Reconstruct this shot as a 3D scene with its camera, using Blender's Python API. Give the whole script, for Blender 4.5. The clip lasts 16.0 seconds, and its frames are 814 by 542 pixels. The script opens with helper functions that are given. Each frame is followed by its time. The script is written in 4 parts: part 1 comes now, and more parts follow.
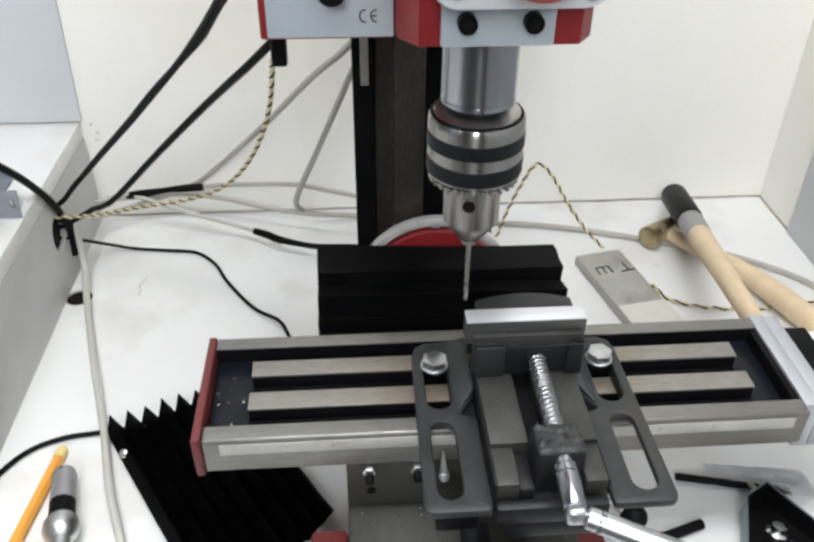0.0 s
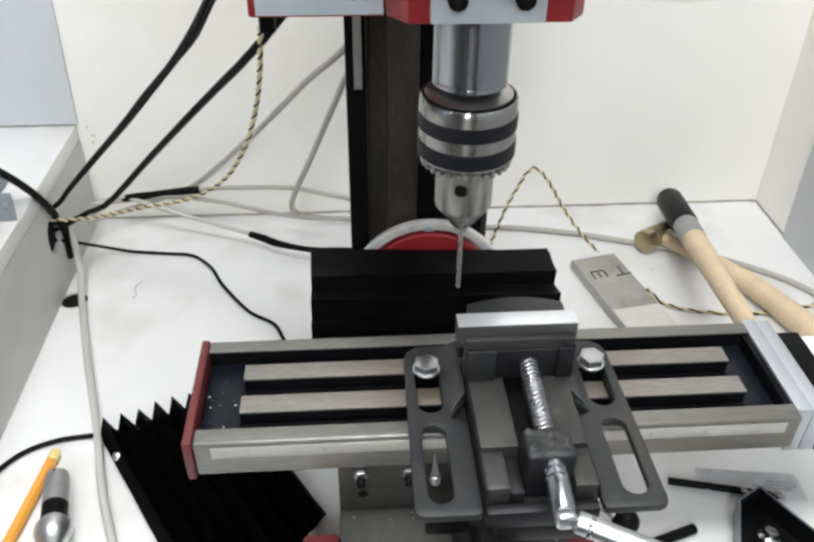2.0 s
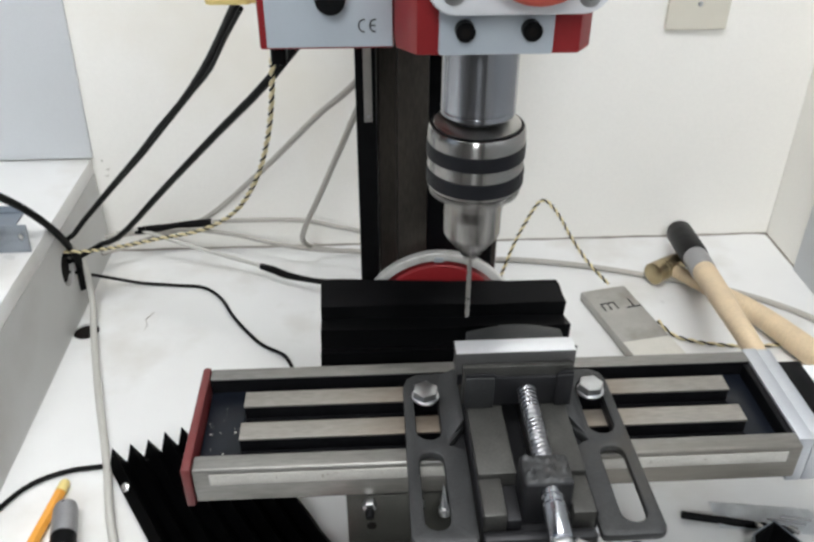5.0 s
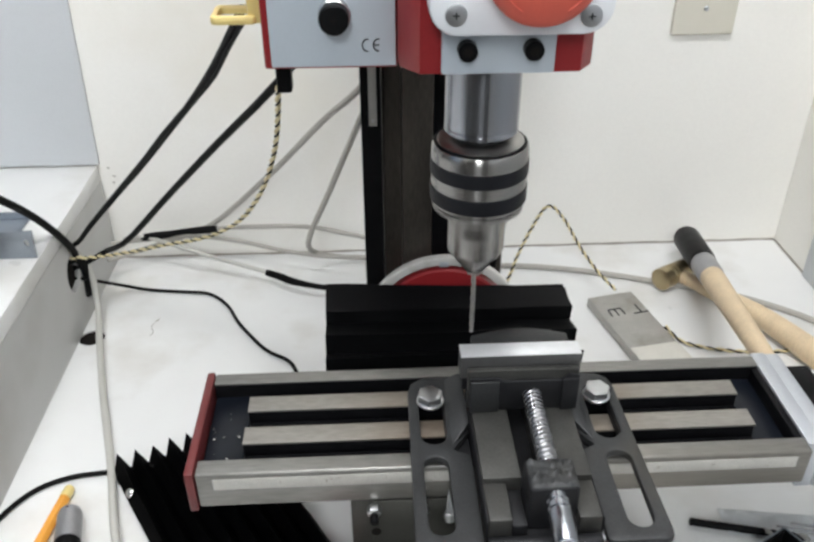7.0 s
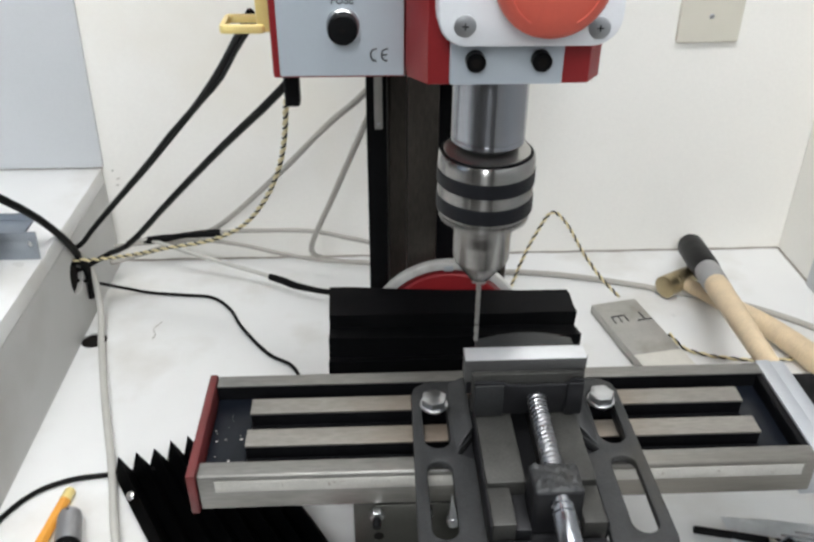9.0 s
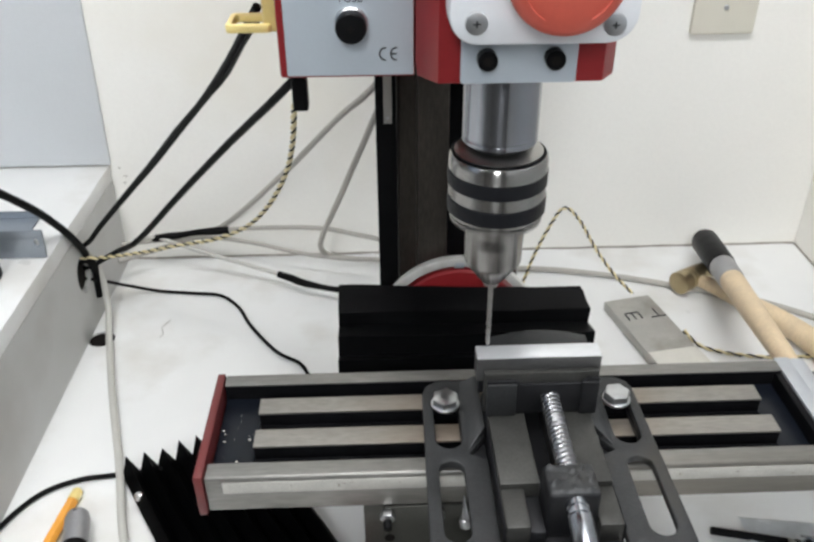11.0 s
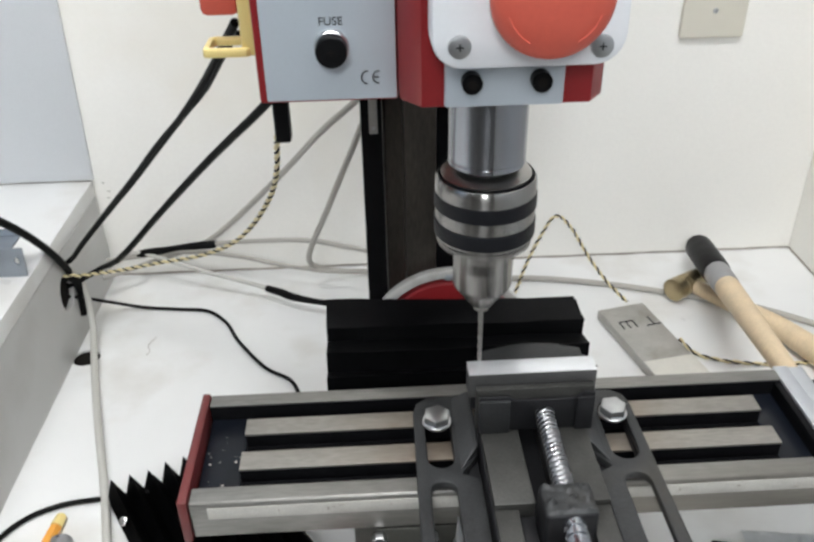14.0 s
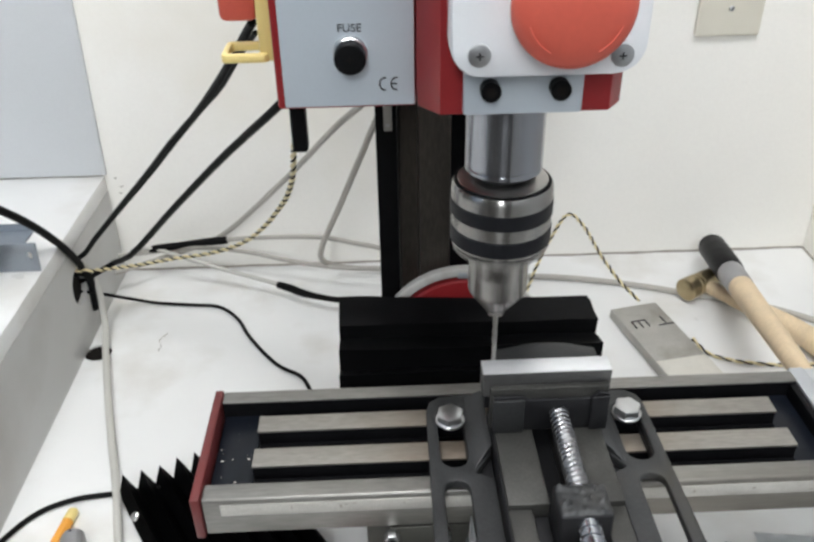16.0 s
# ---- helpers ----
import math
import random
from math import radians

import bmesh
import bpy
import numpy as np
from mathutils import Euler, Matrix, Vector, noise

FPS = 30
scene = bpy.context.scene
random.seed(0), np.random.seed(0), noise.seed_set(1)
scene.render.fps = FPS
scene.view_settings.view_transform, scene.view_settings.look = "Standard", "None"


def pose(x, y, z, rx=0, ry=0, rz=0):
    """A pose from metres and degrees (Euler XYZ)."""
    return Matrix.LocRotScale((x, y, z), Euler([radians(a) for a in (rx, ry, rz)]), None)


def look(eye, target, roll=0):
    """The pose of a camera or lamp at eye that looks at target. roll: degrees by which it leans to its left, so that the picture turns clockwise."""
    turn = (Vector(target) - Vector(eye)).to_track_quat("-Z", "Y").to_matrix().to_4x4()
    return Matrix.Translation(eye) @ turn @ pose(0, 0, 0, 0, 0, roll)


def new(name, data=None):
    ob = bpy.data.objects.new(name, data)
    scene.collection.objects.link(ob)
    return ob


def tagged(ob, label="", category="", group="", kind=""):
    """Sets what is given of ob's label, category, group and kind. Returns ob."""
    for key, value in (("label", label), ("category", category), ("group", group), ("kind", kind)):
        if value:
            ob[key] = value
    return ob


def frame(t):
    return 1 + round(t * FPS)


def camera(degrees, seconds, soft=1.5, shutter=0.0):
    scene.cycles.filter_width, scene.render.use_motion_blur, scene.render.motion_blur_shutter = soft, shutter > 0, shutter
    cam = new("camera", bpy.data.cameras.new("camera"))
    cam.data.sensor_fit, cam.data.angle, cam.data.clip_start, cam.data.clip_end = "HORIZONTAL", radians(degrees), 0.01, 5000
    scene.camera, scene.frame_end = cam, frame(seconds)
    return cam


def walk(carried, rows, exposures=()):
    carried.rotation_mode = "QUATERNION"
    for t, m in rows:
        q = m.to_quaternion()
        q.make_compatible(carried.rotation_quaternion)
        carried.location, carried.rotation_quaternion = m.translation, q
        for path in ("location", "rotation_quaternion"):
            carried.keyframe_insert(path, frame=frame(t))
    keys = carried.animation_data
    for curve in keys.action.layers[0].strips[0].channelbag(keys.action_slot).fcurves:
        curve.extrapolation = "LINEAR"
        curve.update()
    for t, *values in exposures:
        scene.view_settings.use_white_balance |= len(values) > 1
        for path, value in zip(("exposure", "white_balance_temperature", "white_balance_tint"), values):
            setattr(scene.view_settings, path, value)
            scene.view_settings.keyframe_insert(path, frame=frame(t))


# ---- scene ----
cam = camera(53.50, 16.0, soft=2.7, shutter=0.5)
PATH = [
    (0, look((0.0999, -0.3619, 0.5122), (0.1620, 0.4451, -0.0752), 0.56)),
    (0.5, look((0.1028, -0.3646, 0.5121), (0.1618, 0.4457, -0.0709), 0.75)),
    (1, look((0.1029, -0.3655, 0.5110), (0.1589, 0.4424, -0.0757), 0.48)),
    (1.5, look((0.1027, -0.3654, 0.5132), (0.1621, 0.4467, -0.0672), 0.88)),
    (2, look((0.1051, -0.3625, 0.5127), (0.1672, 0.4469, -0.0713), 0.72)),
    (2.5, look((0.1074, -0.3622, 0.5118), (0.1712, 0.4515, -0.0660), 0.87)),
    (3, look((0.1072, -0.3642, 0.5136), (0.1745, 0.4592, -0.0499), 0.70)),
    (3.5, look((0.1062, -0.3681, 0.5148), (0.1623, 0.4641, -0.0369), 0.62)),
    (4, look((0.1060, -0.3673, 0.5147), (0.1558, 0.4667, -0.0348), 0.17)),
    (6.5, look((0.1065, -0.3665, 0.5060), (0.1557, 0.4725, -0.0360), 0.31)),
    (7, look((0.1080, -0.3669, 0.5066), (0.1487, 0.4750, -0.0315), -0.22)),
    (7.5, look((0.1071, -0.3669, 0.5062), (0.1489, 0.4794, -0.0247), 0.13)),
    (8, look((0.1057, -0.3664, 0.5078), (0.1387, 0.4846, -0.0164), 0.09)),
    (8.5, look((0.1055, -0.3680, 0.5054), (0.1455, 0.4812, -0.0212), 0.24)),
    (11, look((0.1053, -0.3586, 0.4965), (0.1332, 0.4878, -0.0352), -0.42)),
    (11.5, look((0.1054, -0.3567, 0.4957), (0.1262, 0.4908, -0.0347), -0.50)),
    (12, look((0.1057, -0.3526, 0.4940), (0.1309, 0.4952, -0.0357), -0.54)),
    (12.5, look((0.1058, -0.3495, 0.4929), (0.1301, 0.4969, -0.0391), -0.49)),
    (13, look((0.1067, -0.3453, 0.4904), (0.1413, 0.5033, -0.0375), -0.76)),
    (13.5, look((0.1089, -0.3453, 0.4907), (0.1454, 0.5022, -0.0389), -1.04)),
    (14, look((0.1092, -0.3446, 0.4919), (0.1455, 0.5069, -0.0313), -1.14)),
    (14.5, look((0.1084, -0.3433, 0.4918), (0.1470, 0.5075, -0.0322), -1.00)),
    (15, look((0.1055, -0.3432, 0.4920), (0.1386, 0.5091, -0.0300), -0.90)),
    (15.5, look((0.1057, -0.3428, 0.4916), (0.1364, 0.5072, -0.0343), -1.01)),
    (16, look((0.1053, -0.3423, 0.4918), (0.1318, 0.5073, -0.0349), -1.05)),
]
walk(cam, PATH, [(0, 0.02), (2, 0.04), (3, 0.04), (3.5, -0.05), (4, -0.07), (16, -0.07)])

# ---- light: a ceiling lamp, two added lamps, a window to one side, a white room ----
world = bpy.data.worlds.new("world")
scene.world = world
world.use_nodes = True
wn, wl = world.node_tree.nodes, world.node_tree.links
sky = wn.new("ShaderNodeTexSky")
sky.sky_type, sky.sun_disc, sky.sun_elevation, sky.sun_rotation = "NISHITA", False, radians(35), radians(200)
wl.new(sky.outputs[0], wn["Background"].inputs[0])
wn["Background"].inputs[1].default_value = 0.1
scene.view_settings.exposure = 0.0


def area_lamp(name, eye, target, sx, sy, watts, colour):
    lamp = bpy.data.lights.new(name, "AREA")
    lamp.shape, lamp.size, lamp.size_y, lamp.energy, lamp.color = "RECTANGLE", sx, sy, watts, colour
    ob = new(name, lamp)
    ob.matrix_world = look(eye, target)
    return ob


# unseen lamp added over the bench without a fixture, spread wide for soft shadows
area_lamp("overhead_fill_light", (0.08, -0.16, 1.30), (0.08, -0.1599, 0), 1.00, 0.30, 15.5, (0.975, 0.99, 1.0))
area_lamp("ceiling_light", (0.10, -0.95, 2.36), (0.10, -0.60, 0), 1.2, 0.4, 3, (1.0, 0.99, 0.98))
# lamp added before the solid front wall: lights upright faces, streaks the chrome
area_lamp("front_fill_light", (-0.18, -2.16, 1.30), (0.15, 0.2, 0.3), 0.34, 1.3, 43, (0.93, 0.97, 1.0))
area_lamp("side_window_light", (-1.57, -0.85, 1.35), (0.2, -0.2, 0.5), 0.5, 1.2, 1.0, (0.80, 0.90, 1.0))


# ---- materials ----
def mat(name, base, rough=0.5, metal=0.0, var=0.12, scale=60.0, bump=0.05, fine=900.0, stretch=(1, 1, 1), coat=0.0, dirt=None, dirt_at=0.62, rvar=0.1, gloss=0.5):
    """A procedural surface: broad mottling, fine grain, optional dirt patches and relief."""
    m = bpy.data.materials.new(name)
    m.use_nodes = True
    n, l = m.node_tree.nodes, m.node_tree.links
    b = n["Principled BSDF"]
    b.inputs["Metallic"].default_value = metal
    b.inputs["Coat Weight"].default_value = coat
    b.inputs["Specular IOR Level"].default_value = gloss
    tc = n.new("ShaderNodeTexCoord")
    mp = n.new("ShaderNodeMapping")
    mp.inputs["Scale"].default_value = stretch
    l.new(tc.outputs["Object"], mp.inputs[0])

    def noise_at(s, detail=3.0):
        t = n.new("ShaderNodeTexNoise")
        t.inputs["Scale"].default_value, t.inputs["Detail"].default_value = s, detail
        l.new(mp.outputs[0], t.inputs["Vector"])
        return t

    broad, grain = noise_at(scale), noise_at(fine, 2.0)
    mix = n.new("ShaderNodeMath")
    mix.operation = "MULTIPLY_ADD"
    l.new(grain.outputs[0], mix.inputs[0])
    mix.inputs[1].default_value = 0.45
    half = n.new("ShaderNodeMath")
    half.operation = "MULTIPLY"
    half.inputs[1].default_value = 0.55
    l.new(broad.outputs[0], half.inputs[0])
    l.new(half.outputs[0], mix.inputs[2])
    ramp = n.new("ShaderNodeValToRGB")
    lo, hi = (tuple(min(1, c * k) for c in base) for k in (1 - var, 1 + var))
    ramp.color_ramp.elements[0].position, ramp.color_ramp.elements[1].position = 0.3, 0.7
    ramp.color_ramp.elements[0].color, ramp.color_ramp.elements[1].color = (*lo, 1), (*hi, 1)
    l.new(mix.outputs[0], ramp.inputs[0])
    colour = ramp.outputs[0]
    if dirt:
        spots = noise_at(scale * 0.45, 6.0)
        gate = n.new("ShaderNodeValToRGB")
        gate.color_ramp.elements[0].position, gate.color_ramp.elements[1].position = dirt_at, dirt_at + 0.16
        l.new(spots.outputs[0], gate.inputs[0])
        blend = n.new("ShaderNodeMixRGB")
        blend.inputs[2].default_value = (*dirt, 1)
        l.new(gate.outputs[0], blend.inputs[0])
        l.new(colour, blend.inputs[1])
        colour = blend.outputs[0]
    l.new(colour, b.inputs["Base Color"])
    rr = n.new("ShaderNodeMapRange")
    rr.inputs["To Min"].default_value, rr.inputs["To Max"].default_value = max(0.02, rough - rvar), min(1, rough + rvar)
    l.new(broad.outputs[0], rr.inputs[0])
    l.new(rr.outputs[0], b.inputs["Roughness"])
    if bump:
        bp = n.new("ShaderNodeBump")
        bp.inputs["Strength"].default_value, bp.inputs["Distance"].default_value = bump, 0.001
        l.new(mix.outputs[0], bp.inputs["Height"])
        l.new(bp.outputs[0], b.inputs["Normal"])
    return m


M = dict(
    bench=mat("white_laminate", (0.81, 0.81, 0.80), 0.32, var=0.03, scale=20, bump=0.04, fine=1500, dirt=(0.69, 0.675, 0.64), dirt_at=0.52),
    wall=mat("cream_wall_paint", (0.885, 0.868, 0.82), 0.6, var=0.025, scale=7, bump=0.25, fine=260, dirt=(0.82, 0.785, 0.70), dirt_at=0.58),
    board=mat("pale_grey_board", (0.62, 0.64, 0.66), 0.5, var=0.03, scale=12, bump=0.1, fine=500, dirt=(0.60, 0.61, 0.62)),
    # white board whose grey base carries the shade on the unit's side
    side=mat("shade_grey_board", (0.54, 0.54, 0.525), 0.5, var=0.04, scale=10, bump=0.1, fine=600, dirt=(0.42, 0.41, 0.385), dirt_at=0.54),
    # near-black that stands for the shade inside holes and sockets
    dark=mat("hole_shade", (0.013, 0.011, 0.010), 0.9, gloss=0.1),
    room=mat("room_paint", (0.20, 0.20, 0.20), 0.7, var=0.03, scale=4, bump=0.1),
    floor=mat("room_floor", (0.30, 0.28, 0.26), 0.6, scale=6),
    grime=mat("corner_grime", (0.36, 0.33, 0.29), 0.8, var=0.3, scale=80),
    red=mat("red_enamel", (0.28, 0.020, 0.023), 0.36, var=0.08, scale=30, bump=0.05, fine=700, gloss=0.35),
    dullred=mat("worn_red_enamel", (0.135, 0.022, 0.022), 0.45, var=0.15, scale=60, bump=0.1, dirt=(0.12, 0.03, 0.03)),
    steel=mat("ground_steel", (0.25, 0.242, 0.226), 0.42, 0.7, var=0.28, scale=14, bump=0.06, fine=500, stretch=(0.15, 1, 1), dirt=(0.15, 0.13, 0.10), dirt_at=0.56),
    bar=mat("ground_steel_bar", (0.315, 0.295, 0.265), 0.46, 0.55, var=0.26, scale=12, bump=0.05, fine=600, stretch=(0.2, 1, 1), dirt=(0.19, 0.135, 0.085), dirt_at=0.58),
    # near-black for oil and for the shade down in deep slots
    slot=mat("oily_shaded_slot", (0.007, 0.007, 0.008), 0.45, 0.2, gloss=0.08, var=0.4, scale=60, bump=0.2, fine=500),
    trough=mat("oily_dark_trough", (0.006, 0.008, 0.013), 0.38, 0.1, gloss=0.3, var=0.5, scale=70, bump=0.2),
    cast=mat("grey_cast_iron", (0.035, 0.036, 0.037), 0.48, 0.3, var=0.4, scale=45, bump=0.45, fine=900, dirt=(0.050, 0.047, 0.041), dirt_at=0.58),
    # darker iron; also carries the shade on vise walls, floor and recesses
    castdark=mat("dark_shaded_cast_iron", (0.019, 0.019, 0.021), 0.5, 0.4, var=0.3, scale=60, bump=0.3, fine=800),
    rail=mat("machined_iron", (0.080, 0.079, 0.069), 0.44, 0.5, var=0.25, scale=35, bump=0.12, fine=800, stretch=(1, 0.2, 1), dirt=(0.030, 0.028, 0.025)),
    viserail=mat("grimy_machined_iron", (0.065, 0.064, 0.059), 0.44, 0.45, var=0.35, scale=40, bump=0.2, fine=700, dirt=(0.024, 0.023, 0.021), dirt_at=0.54),
    disc=mat("brushed_steel_disc", (0.40, 0.39, 0.37), 0.34, 1.0, var=0.06, scale=60, bump=0.02),
    matt=mat("matt_black_rubber_cloth", (0.0025, 0.0025, 0.0028), 0.6, gloss=0.06, var=0.3, scale=40, bump=0.1, fine=500),
    chrome=mat("chrome", (0.37, 0.38, 0.41), 0.21, 1.0, var=0.03, scale=40, bump=0.01, rvar=0.04),
    zinc=mat("zinc_plated_steel", (0.55, 0.56, 0.57), 0.34, 1.0, var=0.08, scale=70, bump=0.04),
    chuck=mat("turned_steel", (0.37, 0.36, 0.345), 0.25, 1.0, var=0.07, scale=60, bump=0.03, fine=1400, stretch=(0.1, 0.1, 3), rvar=0.06),
    band=mat("blackened_knurl", (0.008, 0.0085, 0.011), 0.5, 0.0, gloss=0.25, var=0.2, scale=300, bump=0.35, fine=2500),
    drill=mat("drill_steel", (0.42, 0.41, 0.39), 0.3, 1.0, var=0.1, scale=100),
    alu=mat("bright_aluminium", (0.53, 0.55, 0.58), 0.4, 0.5, var=0.06, scale=40, bump=0.05, fine=900, stretch=(0.2, 1, 1)),
    # lit copy of the workpiece aluminium, for its top face
    lit_alu=mat("lit_aluminium", (0.80, 0.81, 0.83), 0.3, 0.6, var=0.06, scale=40, bump=0.05, fine=900, stretch=(0.2, 1, 1)),
    alumat=mat("sawn_aluminium", (0.46, 0.45, 0.42), 0.48, 0.6, var=0.14, scale=50, bump=0.15, fine=700, dirt=(0.33, 0.31, 0.27), dirt_at=0.55),
    rubber=mat("black_rubber_cloth", (0.0055, 0.0055, 0.0062), 0.42, gloss=0.22, var=0.35, scale=40, bump=0.12, fine=500, dirt=(0.008, 0.008, 0.0085), dirt_at=0.6),
    black=mat("black_plastic", (0.006, 0.006, 0.0065), 0.42, gloss=0.08, var=0.2, scale=80),
    column=mat("dark_oiled_steel", (0.085, 0.075, 0.064), 0.36, 0.6, var=0.35, scale=18, bump=0.08, fine=500, stretch=(1, 1, 0.25), dirt=(0.035, 0.028, 0.024), dirt_at=0.52),
    grey=mat("light_grey_paint", (0.50, 0.55, 0.595), 0.38, var=0.03, scale=25, bump=0.05, fine=900),
    dial=mat("worn_white_dial", (0.60, 0.585, 0.55), 0.45, var=0.08, scale=60, dirt=(0.42, 0.39, 0.34), dirt_at=0.6),
    white=mat("white_plastic", (0.80, 0.82, 0.84), 0.32, var=0.02, scale=30, bump=0.03, fine=700),
    orange=mat("red_orange_plastic", (0.62, 0.108, 0.070), 0.5, var=0.06, scale=40, bump=0.06, fine=400),
    yellow=mat("yellow_plastic", (0.82, 0.66, 0.26), 0.4, var=0.05, scale=50),
    cream=mat("cream_wire", (0.72, 0.62, 0.36), 0.5, var=0.1, scale=200),
    cable=mat("black_cable", (0.005, 0.005, 0.005), 0.45, gloss=0.08, var=0.2, scale=120),
    greycable=mat("grey_cable", (0.42, 0.40, 0.36), 0.45, var=0.06, scale=60),
    palecable=mat("pale_grey_cable", (0.52, 0.51, 0.47), 0.4, var=0.06, scale=50),
    plate=mat("beige_plastic", (0.66, 0.63, 0.54), 0.4, var=0.03, scale=30),
    wood=mat("pale_hammer_wood", (0.70, 0.55, 0.36), 0.5, var=0.14, scale=40, bump=0.12, fine=500, stretch=(1, 1, 0.12)),
    brass=mat("old_brass", (0.44, 0.36, 0.22), 0.32, 0.9, var=0.15, scale=90),
    pencil=mat("orange_pencil", (0.80, 0.36, 0.06), 0.38, var=0.06, scale=80),
    tape=mat("paper_tape", (0.66, 0.64, 0.58), 0.7, var=0.06, scale=60, bump=0.3, fine=300),
    ink=mat("black_ink", (0.03, 0.03, 0.032), 0.6, var=0.1),
    ruler=mat("ruler_strip", (0.50, 0.485, 0.445), 0.45, 0.2, var=0.2, scale=45, dirt=(0.33, 0.31, 0.27), dirt_at=0.57),
    chip=mat("metal_chips", (0.75, 0.74, 0.72), 0.25, 1.0, var=0.1),
    pewter=mat("dull_pewter_metal", (0.40, 0.40, 0.41), 0.48, 0.7, var=0.12, scale=80),
    thread=mat("bright_thread", (0.36, 0.36, 0.37), 0.26, 1.0, var=0.06, scale=80),
    # shaded copy of the workpiece aluminium, for its sides
    block=mat("shaded_aluminium", (0.17, 0.168, 0.165), 0.42, 0.8, var=0.12, scale=30, bump=0.08, fine=700, stretch=(0.3, 1, 1)),
    bag=mat("cloudy_plastic_bag", (0.79, 0.81, 0.82), 0.25, var=0.1, scale=50, bump=0.6, fine=140),
    lead=mat("galvanised_steel", (0.30, 0.33, 0.365), 0.42, 0.8, var=0.12, scale=40),
)


def lathe_marks(m, strength):
    """Fine turning marks round the upright axis draw highlights out along it."""
    n, l = m.node_tree.nodes, m.node_tree.links
    b = n["Principled BSDF"]
    tan = n.new("ShaderNodeTangent")
    tan.direction_type, tan.axis = "RADIAL", "Z"
    l.new(tan.outputs[0], b.inputs["Tangent"])
    b.inputs["Anisotropic"].default_value, b.inputs["Anisotropic Rotation"].default_value = strength, 0.25



def oil_stain(m, colour, lo, hi):
    """A brown oily stain that grows from lo to hi along the thing's x and breaks up unevenly."""
    n, l = m.node_tree.nodes, m.node_tree.links
    b = n["Principled BSDF"]
    under = b.inputs["Base Color"].links[0].from_socket
    tc, sep, ramp, spots, mul, mix = (n.new("ShaderNode" + k) for k in ("TexCoord", "SeparateXYZ", "MapRange", "TexNoise", "Math", "MixRGB"))
    l.new(tc.outputs["Object"], sep.inputs[0])
    l.new(sep.outputs[0], ramp.inputs[0])
    ramp.inputs["From Min"].default_value, ramp.inputs["From Max"].default_value = lo, hi
    l.new(tc.outputs["Object"], spots.inputs["Vector"])
    spots.inputs["Scale"].default_value, spots.inputs["Detail"].default_value = 38.0, 4.0
    fade, both = n.new("ShaderNodeMapRange"), n.new("ShaderNodeMath")
    l.new(sep.outputs[0], fade.inputs[0])
    fade.inputs["From Min"].default_value, fade.inputs["From Max"].default_value = 0.115, 0.055
    mul.operation = both.operation = "MULTIPLY"
    l.new(ramp.outputs[0], both.inputs[0])
    l.new(fade.outputs[0], both.inputs[1])
    l.new(both.outputs[0], mul.inputs[0])
    l.new(spots.outputs[0], mul.inputs[1])
    l.new(mul.outputs[0], mix.inputs[0])
    l.new(under, mix.inputs[1])
    mix.inputs[2].default_value = (*colour, 1)
    l.new(mix.outputs[0], b.inputs["Base Color"])


oil_stain(M["bar"], (0.17, 0.10, 0.045), -0.12, -0.035)
lathe_marks(M["chrome"], 0.95)
lathe_marks(M["chuck"], 0.95)

# ---- builders ----
ORIGIN = {}


def thing(name, at, label, category, group="", kind=""):
    ob = new(name)
    ob.empty_display_size = 0.01
    ob.location = at
    ORIGIN[ob.name] = Vector(at)
    return tagged(ob, label, category, group, kind)


def mesh_of(name, bm, material, origin=(0, 0, 0), smooth=35):
    bmesh.ops.recalc_face_normals(bm, faces=bm.faces)
    bmesh.ops.translate(bm, verts=bm.verts, vec=-Vector(origin))
    me = bpy.data.meshes.new(name)
    if smooth:
        for f in bm.faces:
            f.smooth = True
        for e in bm.edges:
            e.smooth = len(e.link_faces) == 2 and e.calc_face_angle(4) < radians(smooth)
    bm.to_mesh(me)
    bm.free()
    for one in material if isinstance(material, (list, tuple)) else (material,):
        me.materials.append(one)
    return me


def part(name, bm, material, parent, label="", smooth=35):
    o = ORIGIN[parent.name]
    ob = new(name, mesh_of(name, bm, material, o, smooth))
    ob.parent = parent
    ORIGIN[ob.name] = o
    return tagged(ob, label)


def solid(name, bm, material, label="", category="", kind="", group="", smooth=35):
    return tagged(new(name, mesh_of(name, bm, material, (0, 0, 0), smooth)), label, category, group, kind)


def box(a, b, bevel=0.0, bm=None, seg=2):
    out = bm or bmesh.new()
    one = bmesh.new()
    bmesh.ops.create_cube(one, size=1)
    for v in one.verts:
        v.co = Vector([(a[i] + b[i]) / 2 + v.co[i] * (b[i] - a[i]) for i in range(3)])
    if bevel:
        bmesh.ops.bevel(one, geom=one.edges[:], offset=bevel, segments=seg, profile=0.5, affect="EDGES")
    return merge(out, one)


def merge(out, one, m=None):
    if m is not None:
        bmesh.ops.transform(one, matrix=m, verts=one.verts)
    tmp = bpy.data.meshes.new("tmp")
    one.to_mesh(tmp)
    one.free()
    out.from_mesh(tmp)
    bpy.data.meshes.remove(tmp)
    return out


